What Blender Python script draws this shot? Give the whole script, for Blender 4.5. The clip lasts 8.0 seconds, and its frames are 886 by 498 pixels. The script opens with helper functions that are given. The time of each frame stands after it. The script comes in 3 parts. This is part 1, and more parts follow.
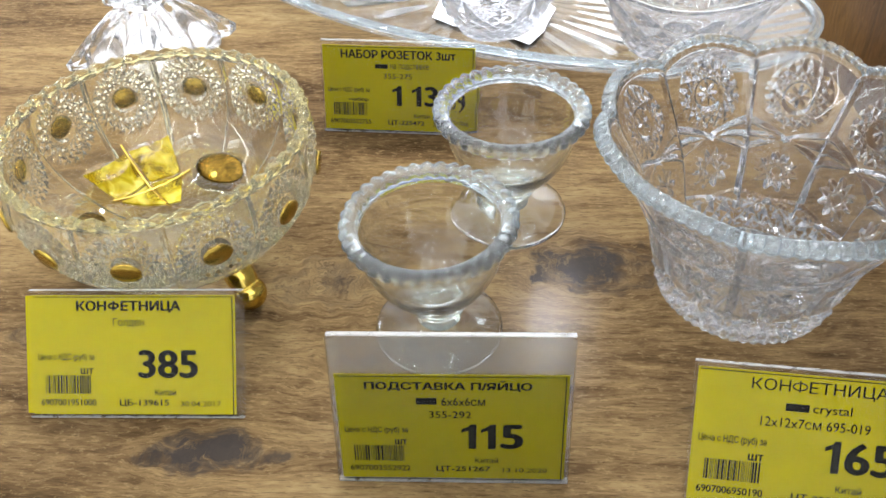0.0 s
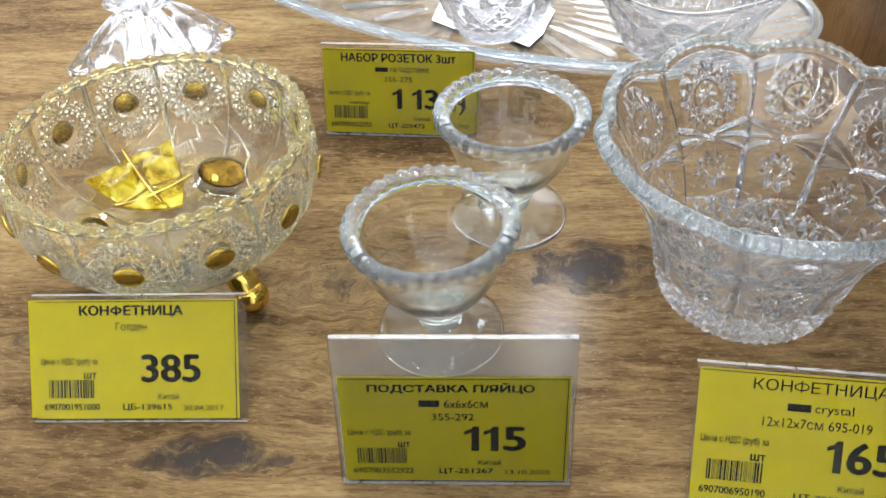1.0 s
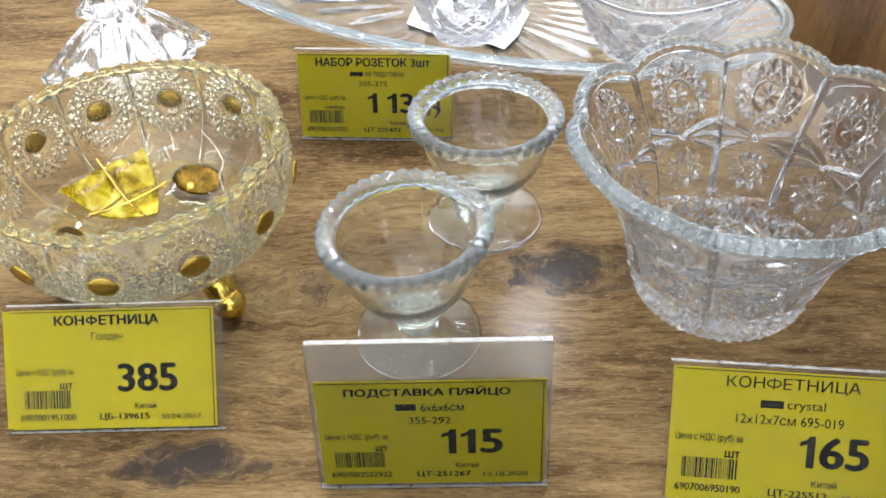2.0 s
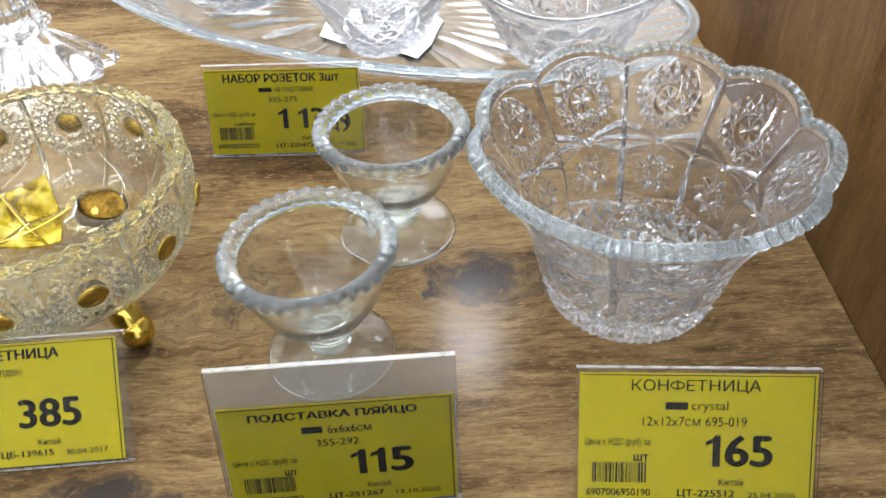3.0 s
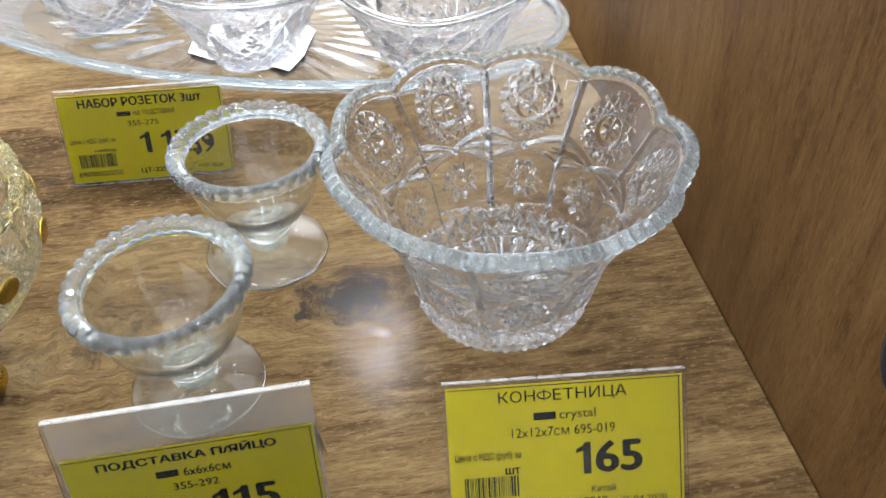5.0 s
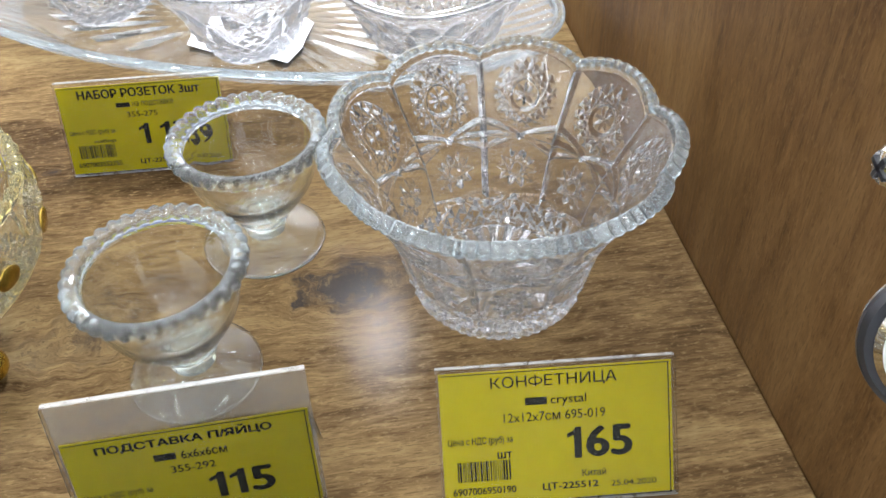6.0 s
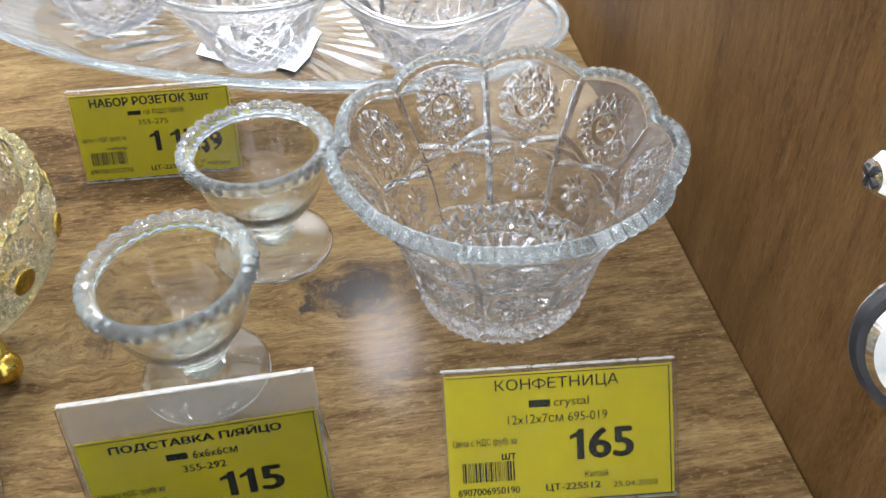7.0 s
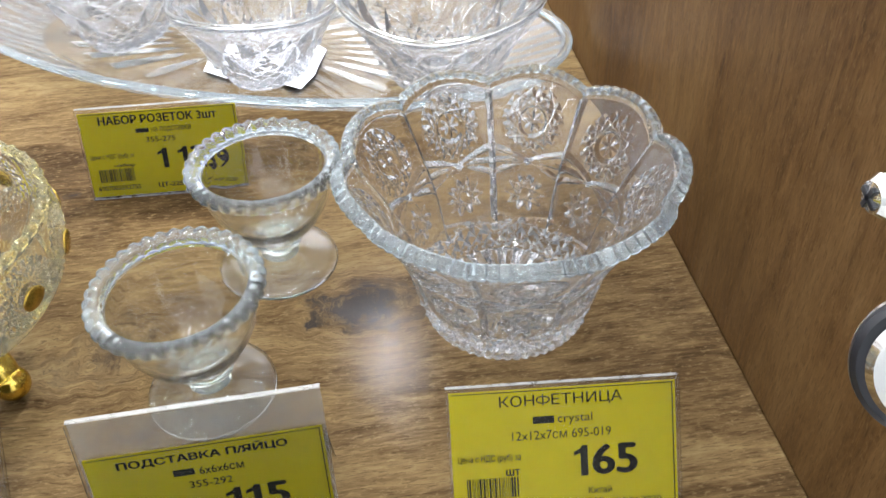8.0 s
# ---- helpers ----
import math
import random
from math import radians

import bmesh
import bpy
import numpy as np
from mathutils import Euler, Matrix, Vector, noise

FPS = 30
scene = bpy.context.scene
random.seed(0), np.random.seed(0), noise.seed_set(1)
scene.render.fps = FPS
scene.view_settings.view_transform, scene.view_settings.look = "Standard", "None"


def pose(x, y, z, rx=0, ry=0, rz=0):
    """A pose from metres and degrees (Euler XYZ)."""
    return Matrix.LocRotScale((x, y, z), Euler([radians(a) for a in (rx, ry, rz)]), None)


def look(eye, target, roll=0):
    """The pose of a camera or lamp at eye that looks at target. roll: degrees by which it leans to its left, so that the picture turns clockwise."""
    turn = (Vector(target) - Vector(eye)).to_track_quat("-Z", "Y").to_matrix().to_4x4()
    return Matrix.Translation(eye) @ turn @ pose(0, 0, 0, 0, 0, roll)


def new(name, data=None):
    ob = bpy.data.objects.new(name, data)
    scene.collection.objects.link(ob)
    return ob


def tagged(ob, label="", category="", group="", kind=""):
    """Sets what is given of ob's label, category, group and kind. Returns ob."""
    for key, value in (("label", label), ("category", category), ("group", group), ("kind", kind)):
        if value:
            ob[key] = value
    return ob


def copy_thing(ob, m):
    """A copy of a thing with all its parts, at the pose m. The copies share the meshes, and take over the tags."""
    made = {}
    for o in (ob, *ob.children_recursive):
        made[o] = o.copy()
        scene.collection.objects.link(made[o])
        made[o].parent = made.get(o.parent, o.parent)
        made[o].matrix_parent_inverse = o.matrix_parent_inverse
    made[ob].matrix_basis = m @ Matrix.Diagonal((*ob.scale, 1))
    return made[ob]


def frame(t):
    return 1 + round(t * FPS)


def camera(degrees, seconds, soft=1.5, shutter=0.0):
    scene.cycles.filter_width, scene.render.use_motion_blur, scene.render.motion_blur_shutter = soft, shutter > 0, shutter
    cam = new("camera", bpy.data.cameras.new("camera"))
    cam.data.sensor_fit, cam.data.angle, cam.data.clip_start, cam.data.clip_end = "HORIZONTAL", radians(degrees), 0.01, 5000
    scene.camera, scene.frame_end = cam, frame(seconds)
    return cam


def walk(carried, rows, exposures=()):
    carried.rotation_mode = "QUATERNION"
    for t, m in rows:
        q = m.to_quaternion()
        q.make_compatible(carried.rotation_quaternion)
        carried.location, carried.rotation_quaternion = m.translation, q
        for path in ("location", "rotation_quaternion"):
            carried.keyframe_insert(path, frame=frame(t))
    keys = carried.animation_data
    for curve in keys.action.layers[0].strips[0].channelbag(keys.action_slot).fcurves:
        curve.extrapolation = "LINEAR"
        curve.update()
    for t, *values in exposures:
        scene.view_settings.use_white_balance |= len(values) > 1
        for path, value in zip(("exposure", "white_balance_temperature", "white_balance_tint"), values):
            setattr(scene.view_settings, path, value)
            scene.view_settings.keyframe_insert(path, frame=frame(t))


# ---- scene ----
cam = camera(54.00, 8.0)
PATH = [
    (0, (0.03258, 0.03593, 0.25912), (0.00235, 0.40415, -0.07777), -2.09),
    (0.5, (0.03129, 0.03557, 0.25945), (-0.00085, 0.40413, -0.07690), -2.35),
    (1, (0.03227, 0.03555, 0.25992), (0.00172, 0.40443, -0.07623), -2.49),
    (2.5, (0.04190, 0.03535, 0.26233), (0.03135, 0.40555, -0.07358), -2.44),
    (3, (0.05249, 0.03962, 0.26304), (0.05898, 0.41005, -0.07273), -2.29),
    (3.5, (0.06359, 0.04481, 0.26232), (0.08674, 0.41422, -0.07383), -2.11),
    (4, (0.07243, 0.04858, 0.26365), (0.10864, 0.41767, -0.07170), -2.13),
    (4.5, (0.07609, 0.04951, 0.26248), (0.12027, 0.41737, -0.07327), -1.99),
    (5, (0.07747, 0.04725, 0.26172), (0.12489, 0.41381, -0.07500), -1.90),
    (6.5, (0.08022, 0.03964, 0.26492), (0.12503, 0.40378, -0.07478), -2.08),
    (7, (0.07825, 0.03680, 0.26725), (0.12265, 0.40443, -0.06872), -2.08),
    (7.5, (0.07704, 0.03505, 0.26932), (0.12091, 0.40615, -0.06288), -2.09),
    (8, (0.07774, 0.03538, 0.27026), (0.12095, 0.40850, -0.05976), -2.23),
]
walk(cam, [(t, look(eye, target, roll)) for t, eye, target, roll in PATH])

# ---- light: ceiling tubes of the shop and unseen fill lamps ----
CEIL = 1.75
world = bpy.data.worlds.new("world")
scene.world = world
world.use_nodes = True
world.node_tree.nodes["Background"].inputs[0].default_value = (0.80, 0.88, 1.0, 1)
world.node_tree.nodes["Background"].inputs[1].default_value = 0.03
scene.view_settings.exposure = 0.57
# light passes through many layers of glass
scene.cycles.max_bounces, scene.cycles.transmission_bounces, scene.cycles.transparent_max_bounces = 36, 36, 36
scene.cycles.caustics_refractive = scene.cycles.caustics_reflective = False


def tube_or_fill(x, y, watts, wide, long, colour=(0.93, 0.96, 1.0)):
    data = bpy.data.lights.new("tube_or_fill_light", "AREA")
    data.shape, data.size, data.size_y, data.energy, data.color = "RECTANGLE", wide, long, watts, colour
    ob = new("tube_or_fill_light", data)
    ob.matrix_world = pose(x, y, CEIL - 0.02)
    return ob


# tubes over the aisle: narrow light down, mirrored as thin lines in the glass
for lx in (-1.35, -0.62, 0.10, 0.82, 1.55):
    tube_or_fill(lx, 0.32, 3.0, 0.05, 1.2)
    tube_or_fill(lx, -1.45, 0.9, 0.06, 0.9)
# unseen upward fill lamps, added to whiten the ceiling for the glass
for lx in (-1.35, -0.45, 0.45, 1.35):
    for ly in (-1.3, 0.1, 1.5):
        tube_or_fill(lx, ly, 5.4, 0.08, 1.2).matrix_world = pose(lx, ly, 1.25, 180, 0, 0)
# unseen fill strips along the four walls, added to brighten them
tube_or_fill(0.0, 2.22, 10, 4.2, 0.10)
tube_or_fill(0.0, -2.22, 3, 4.2, 0.10)
tube_or_fill(-2.12, 0.0, 8, 0.10, 4.2)
tube_or_fill(2.12, 0.0, 8, 0.10, 4.2)

# small round LED lamps under an added canopy at the back of the cabinet:
# the first is mirrored in the shelf, the other three are added as fill
SPOT_X = (0.088, -0.31, -0.56, -0.80)
SPOT_Y, SPOT_Z = 0.645, 0.402
for lx, power in zip(SPOT_X, (2.4, 0.7, 0.9, 0.8)):
    data = bpy.data.lights.new("cabinet_led_and_fill", "AREA")
    data.shape, data.size, data.energy, data.color = "DISK", 0.052, power, (0.90, 0.93, 1.0)
    new("cabinet_led_and_fill", data).matrix_world = pose(lx, SPOT_Y, SPOT_Z)


# ---- materials ----
class Nodes:
    """A node material under construction."""

    def __init__(self, name):
        self.mat = bpy.data.materials.new(name)
        self.mat.use_nodes = True
        self.tree = self.mat.node_tree
        self.bsdf = self.tree.nodes["Principled BSDF"]
        self.out = self.tree.nodes["Material Output"]

    def add(self, kind, **values):
        node = self.tree.nodes.new(kind)
        for key, value in values.items():
            setattr(node, key, value)
        return node

    def link(self, a, b):
        self.tree.links.new(a, b)

    def put(self, socket, value):
        if isinstance(value, (int, float, tuple)):
            socket.default_value = value
        else:
            self.link(value, socket)

    def math(self, op, a, b=0.0, c=0.0, clamp=False):
        node = self.add("ShaderNodeMath", operation=op, use_clamp=clamp)
        for k, v in enumerate((a, b, c)):
            self.put(node.inputs[k], v)
        return node.outputs[0]

    def position(self):
        return self.add("ShaderNodeNewGeometry").outputs["Position"]

    def scaled(self, vec, sx, sy, sz):
        node = self.add("ShaderNodeVectorMath", operation="MULTIPLY")
        self.link(vec, node.inputs[0])
        node.inputs[1].default_value = (sx, sy, sz)
        return node.outputs[0]

    def noise(self, vec, scale, detail=4, rough=0.6, distort=0.0):
        node = self.add("ShaderNodeTexNoise")
        self.link(vec, node.inputs["Vector"])
        node.inputs["Scale"].default_value = scale
        node.inputs["Detail"].default_value = detail
        node.inputs["Roughness"].default_value = rough
        node.inputs["Distortion"].default_value = distort
        return node.outputs["Fac"]

    def ramp(self, fac, stops):
        node = self.add("ShaderNodeValToRGB")
        els = node.color_ramp.elements
        while len(els) < len(stops):
            els.new(0.5)
        for el, (p, col) in zip(els, stops):
            el.position, el.color = p, (*col[:3], 1)
        self.link(fac, node.inputs[0])
        return node.outputs[0]

    def span(self, value, a, b, lo=0.0, hi=1.0):
        node = self.add("ShaderNodeMapRange", interpolation_type="SMOOTHSTEP")
        self.put(node.inputs["Value"], value)
        for key, v in (("From Min", a), ("From Max", b), ("To Min", lo), ("To Max", hi)):
            node.inputs[key].default_value = v
        return node.outputs[0]

    def mix(self, fac, a, b, blend="MIX"):
        node = self.add("ShaderNodeMix", data_type="RGBA", blend_type=blend)
        self.put(node.inputs[0], fac)
        self.put(node.inputs[6], a)
        self.put(node.inputs[7], b)
        return node.outputs[2]

    def bump(self, height, strength, distance):
        node = self.add("ShaderNodeBump")
        node.inputs["Strength"].default_value = strength
        node.inputs["Distance"].default_value = distance
        self.link(height, node.inputs["Height"])
        self.link(node.outputs[0], self.bsdf.inputs["Normal"])


def wood_laminate(name, along, knots, tones, rough, spec):
    """Printed wood board: long grain along one axis, growth figure bending round knots, short dark pores."""
    n = Nodes(name)
    pos = n.position()
    sep = n.add("ShaderNodeSeparateXYZ")
    n.link(pos, sep.inputs[0])
    if along == "x":
        g, a = sep.outputs[0], sep.outputs[1]
    else:
        g, a = sep.outputs[2], sep.outputs[1]
    bend, dark = None, None
    loose = n.add("ShaderNodeTexNoise")
    n.link(pos, loose.inputs["Vector"])
    loose.inputs["Scale"].default_value, loose.inputs["Detail"].default_value = 70.0, 4
    tint = n.add("ShaderNodeSeparateColor")
    n.link(loose.outputs["Color"], tint.inputs[0])
    wob_g = n.math("MULTIPLY", n.math("SUBTRACT", tint.outputs[0], 0.5), 2.6)
    wob_a = n.math("MULTIPLY", n.math("SUBTRACT", tint.outputs[1], 0.5), 2.6)
    for cg, ca, rg, ra, deep in knots:
        dg = n.math("ADD", n.math("DIVIDE", n.math("SUBTRACT", g, cg), rg), wob_g)
        da = n.math("ADD", n.math("DIVIDE", n.math("SUBTRACT", a, ca), ra), wob_a)
        dd = n.math("ADD", n.math("MULTIPLY", dg, dg), n.math("MULTIPLY", da, da))
        near = n.math("EXPONENT", n.math("MULTIPLY", dd, -0.55))
        push = n.math("MULTIPLY", n.math("MULTIPLY", near, da), -ra * 1.1)
        bend = push if bend is None else n.math("ADD", bend, push)
        core = n.math("MULTIPLY", n.math("EXPONENT", n.math("MULTIPLY", dd, -2.2)), deep)
        dark = core if dark is None else n.math("ADD", dark, core)
        off = n.math("MULTIPLY", n.math("SUBTRACT", dd, 1.3), 2.4)
        lip = n.math("MULTIPLY", n.math("EXPONENT", n.math("MULTIPLY", n.math("MULTIPLY", off, off), -1.0)), 0.45 * min(deep, 1.0))
        dark = n.math("ADD", dark, lip)
    if bend is not None:
        a = n.math("ADD", a, bend)
    flat = n.add("ShaderNodeCombineXYZ")
    n.link(g, flat.inputs[0])
    n.link(a, flat.inputs[1])
    v = flat.outputs[0]
    broad = n.noise(n.scaled(v, 3.2, 13.0, 1), 1.0, 4, 0.55, 0.6)
    figure = n.noise(n.scaled(v, 15.0, 70.0, 1), 1.0, 5, 0.68, 1.6)
    streak = n.noise(n.scaled(v, 75.0, 430.0, 1), 1.0, 4, 0.65, 0.8)
    pores = n.noise(n.scaled(v, 160.0, 1300.0, 1), 1.0, 3, 0.6)
    mottle = n.noise(n.scaled(v, 240.0, 560.0, 1), 1.0, 3, 0.7)
    tone = n.math("ADD", n.math("MULTIPLY", broad, 0.45), n.math("MULTIPLY", figure, 0.33))
    tone = n.math("ADD", tone, n.math("MULTIPLY", streak, 0.22))
    colour = n.ramp(tone, ((0.38, tones[0]), (0.46, tones[1]), (0.53, tones[2]), (0.62, tones[3])))
    colour = n.mix(n.span(pores, 0.53, 0.65, 0.0, 0.50), colour, tones[0])
    colour = n.mix(n.span(mottle, 0.53, 0.68, 0.0, 0.42), colour, tones[3])
    if dark is not None:
        ragged = n.math("MULTIPLY", dark, n.span(n.noise(n.scaled(v, 70.0, 150.0, 1), 1.0, 5, 0.75, 1.5), 0.30, 0.62, 0.25, 1.25))
        colour = n.mix(n.math("MINIMUM", ragged, 0.93), colour, (0.035, 0.030, 0.028, 1))
    n.link(colour, n.bsdf.inputs["Base Color"])
    n.put(n.bsdf.inputs["Roughness"], n.span(streak, 0.3, 0.7, rough - 0.05, rough + 0.07))
    n.bsdf.inputs["Specular IOR Level"].default_value = spec
    n.bump(n.math("ADD", pores, n.math("MULTIPLY", streak, 0.6)), 0.18, 0.0003)
    return n.mat


SHELF_TONES = [(0.0470, 0.0270, 0.0125, 1), (0.1060, 0.0655, 0.0290, 1), (0.1880, 0.1235, 0.0550, 1), (0.2800, 0.1990, 0.0960, 1)]
WALL_TONES = [(0.0462, 0.0218, 0.0076, 1), (0.0907, 0.0470, 0.0168, 1), (0.1260, 0.0689, 0.0252, 1), (0.1680, 0.1008, 0.0420, 1)]


def glass(name, tint, clear=0.04, sparkle=0.05, ior=1.5, facets=0.0, size=450.0):
    """Pressed glass whitened to paint its sparkle, with small uneven cut facets where asked."""
    n = Nodes(name)
    n.tree.nodes.remove(n.bsdf)
    g = n.add("ShaderNodeBsdfGlass")
    g.inputs["Color"].default_value = (*tint, 1)
    g.inputs["Roughness"].default_value = 0.0
    g.inputs["IOR"].default_value = ior
    if facets:
        vor = n.add("ShaderNodeTexVoronoi")
        n.link(n.position(), vor.inputs["Vector"])
        vor.inputs["Scale"].default_value = size
        bump = n.add("ShaderNodeBump")
        bump.inputs["Strength"].default_value = facets
        bump.inputs["Distance"].default_value = 0.0012
        n.link(vor.outputs["Distance"], bump.inputs["Height"])
        n.link(bump.outputs[0], g.inputs["Normal"])
    t = n.add("ShaderNodeBsdfTransparent")
    m = n.add("ShaderNodeMixShader")
    m.inputs[0].default_value = clear
    n.link(g.outputs[0], m.inputs[1])
    n.link(t.outputs[0], m.inputs[2])
    # white scatter put in for the sparkle that cut glass catches from lamps
    d = n.add("ShaderNodeBsdfDiffuse")
    d.inputs[0].default_value = (0.90, 0.95, 1.0, 1)
    l = n.add("ShaderNodeBsdfTranslucent")
    l.inputs[0].default_value = (0.90, 0.95, 1.0, 1)
    a = n.add("ShaderNodeMixShader")
    n.link(d.outputs[0], a.inputs[1])
    n.link(l.outputs[0], a.inputs[2])
    top = n.add("ShaderNodeMixShader")
    sparkle_noise = n.noise(n.position(), 900.0, 3, 0.7)
    n.link(n.span(sparkle_noise, 0.35, 0.70, sparkle * 0.75, sparkle * 1.3), top.inputs[0])
    n.link(m.outputs[0], top.inputs[1])
    n.link(a.outputs[0], top.inputs[2])
    n.link(top.outputs[0], n.out.inputs[0])
    return n.mat


def card_refraction(name):
    """Price card's yellow refraction painted on glass: half see-through, uneven, with a rippled gloss."""
    n = Nodes(name)
    fine = n.noise(n.position(), 110.0, 3, 0.5, 0.8)
    n.link(n.ramp(fine, ((0.36, (0.20, 0.13, 0.006, 1)), (0.48, (0.56, 0.44, 0.012, 1)), (0.60, (0.78, 0.68, 0.10, 1)))), n.bsdf.inputs["Base Color"])
    n.bsdf.inputs["Roughness"].default_value = 0.10
    n.bsdf.inputs["Metallic"].default_value = 0.05
    n.bump(fine, 0.28, 0.0006)
    t = n.add("ShaderNodeBsdfTransparent")
    t.inputs[0].default_value = (0.95, 0.84, 0.10, 1)
    m = n.add("ShaderNodeMixShader")
    n.link(n.span(n.noise(n.position(), 90.0, 2, 0.5), 0.35, 0.65, 0.30, 0.75), m.inputs[0])
    n.link(n.bsdf.outputs[0], m.inputs[1])
    n.link(t.outputs[0], m.inputs[2])
    n.link(m.outputs[0], n.out.inputs[0])
    return n.mat


def sheet_plastic(name, haze, haze_colour, pass_through=0.98):
    """Thin clear acrylic: see-through, faintly hazy, glossy."""
    n = Nodes(name)
    n.tree.nodes.remove(n.bsdf)
    t = n.add("ShaderNodeBsdfTransparent")
    t.inputs[0].default_value = (pass_through, pass_through, pass_through * 0.99, 1)
    d = n.add("ShaderNodeBsdfDiffuse")
    d.inputs[0].default_value = (*haze_colour, 1)
    h = n.add("ShaderNodeMixShader")
    scuff = n.noise(n.position(), 260.0, 4, 0.7)
    n.link(n.span(scuff, 0.35, 0.75, haze * 0.85, haze * 1.15), h.inputs[0])
    n.link(t.outputs[0], h.inputs[1])
    n.link(d.outputs[0], h.inputs[2])
    gl = n.add("ShaderNodeBsdfGlossy")
    gl.inputs["Roughness"].default_value = 0.06
    f = n.add("ShaderNodeFresnel")
    f.inputs[0].default_value = 1.09
    m = n.add("ShaderNodeMixShader")
    n.link(f.outputs[0], m.inputs[0])
    n.link(h.outputs[0], m.inputs[1])
    n.link(gl.outputs[0], m.inputs[2])
    n.link(m.outputs[0], n.out.inputs[0])
    return n.mat


def simple(name, colour, rough=0.5, metal=0.0, grain=0.0, scale=120.0, bump=0.0, dark=0.75):
    n = Nodes(name)
    n.bsdf.inputs["Roughness"].default_value = rough
    n.bsdf.inputs["Metallic"].default_value = metal
    if grain:
        f = n.noise(n.position(), scale, 5, 0.65)
        g = n.noise(n.position(), scale / 9, 3, 0.5)
        k = n.span(n.math("ADD", n.math("MULTIPLY", f, 0.6), n.math("MULTIPLY", g, 0.4)), 0.35, 0.65, 0.0, grain)
        n.link(n.mix(k, (*colour, 1), (*[c * dark for c in colour], 1)), n.bsdf.inputs["Base Color"])
        if bump:
            n.bump(f, bump, 0.0002)
    else:
        n.bsdf.inputs["Base Color"].default_value = (*colour, 1)
    return n.mat


KNOTS = ((0.066, 0.309, 0.013, 0.0095, 2.0), (0.084, 0.309, 0.024, 0.0120, 0.75), (-0.066, 0.2110, 0.017, 0.0075, 3.0), (-0.030, 0.300, 0.024, 0.014, 0.55),
         (-0.150, 0.262, 0.010, 0.006, 0.8), (-0.07, 0.415, 0.004, 0.002, 0.7), (0.004, 0.258, 0.026, 0.012, 0.35))
M_SHELF = wood_laminate("oak_laminate", "x", KNOTS, SHELF_TONES, 0.13, 0.024)
M_WALL = wood_laminate("oak_laminate_upright", "z", (), WALL_TONES, 0.33, 0.06)
# the fourth value whitens each glass to paint sparkle, most on cuts and rims
M_GLASS = glass("clear_pressed_glass", (0.985, 0.998, 0.995), 0.03, 0.007, 1.48)
M_CRYSTAL = glass("cut_crystal", (0.99, 0.995, 1.0), 0.03, 0.032, 1.54)
M_GOLDGLASS = glass("clear_glass_of_gilt_bowl", (1.0, 0.985, 0.90), 0.03, 0.035, 1.54)
M_CUT = glass("deep_cut_crystal", (0.99, 0.995, 1.0), 0.03, 0.12, 1.60, 0.6, 330.0)
# cool tint paints the bluish light along the rims
M_RIM = glass("cool_lit_rim_glass", (0.93, 0.985, 1.0), 0.03, 0.105, 1.54)
M_GOLDCUT = glass("cut_glass_of_gilt_bowl", (1.0, 0.93, 0.48), 0.03, 0.05, 1.60, 0.30, 380.0)
M_GOLDRIM = glass("faintly_gilt_rim_glass", (1.0, 0.955, 0.70), 0.03, 0.06, 1.54)
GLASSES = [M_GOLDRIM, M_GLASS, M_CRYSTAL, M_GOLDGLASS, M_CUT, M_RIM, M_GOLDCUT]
M_PAD = simple("brown_gilt", (0.20, 0.115, 0.018), 0.32, 0.6, 0.9, 300.0, 0.5, 0.4)
M_EDGE = glass("thick_glass_edge", (0.96, 0.995, 0.98), 0.03, 0.06, 1.52)
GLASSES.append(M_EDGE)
M_SPOT = simple("dark_brown_gilt", (0.24, 0.14, 0.020), 0.16, 0.9, 1.0, 240.0, 1.0, 0.16)
M_DISH = glass("long_cut_crystal", (0.985, 0.985, 1.0), 0.03, 0.12, 1.58, 0.25, 260.0)
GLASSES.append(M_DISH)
M_CARD_REFRACTION = card_refraction("yellow_card_refraction")
M_GILT = simple("gilding", (0.80, 0.58, 0.12), 0.16, 1.0, 0.5, 300.0, 0.25, 0.55)
M_DOT = simple("worn_gilding", (0.55, 0.38, 0.07), 0.24, 0.9, 0.8, 420.0, 0.35, 0.45)
M_ACRYL = sheet_plastic("clear_acrylic", 0.012, (0.8, 0.8, 0.8))
M_ACRYL_EDGE = sheet_plastic("acrylic_edge", 0.32, (0.85, 0.85, 0.83))
M_ACRYL_HAZE = sheet_plastic("hazy_acrylic", 0.22, (0.62, 0.60, 0.58))
# sheet darkened to paint the backlit card's shade, and a little hazy
M_ACRYL_SHADED = sheet_plastic("shaded_acrylic", 0.012, (0.6, 0.6, 0.6), 0.86)
M_PAPER = simple("yellow_card", (0.395, 0.333, 0.003), 0.60, 0.0, 0.25, 160.0, 0.06, 0.9)
M_INK = simple("black_print", (0.018, 0.017, 0.014), 0.5)
for flat in (M_PAPER, M_INK):
    flat.node_tree.nodes["Principled BSDF"].inputs["Specular IOR Level"].default_value = 0.06
M_WHITE = simple("white_paper", (0.82, 0.82, 0.84), 0.6, 0.0, 0.3, 90.0, 0.1, 0.92)
M_CHROME = simple("chrome", (0.78, 0.78, 0.77), 0.09, 1.0, 0.2, 200.0, 0.05, 0.85)
M_RUBBER = simple("black_rubber", (0.012, 0.013, 0.018), 0.4, 0.0, 0.4, 200.0, 0.1, 0.7)
M_BACK = simple("white_laminate", (0.80, 0.80, 0.81), 0.45, 0.0, 0.2, 40.0, 0.04, 0.95)
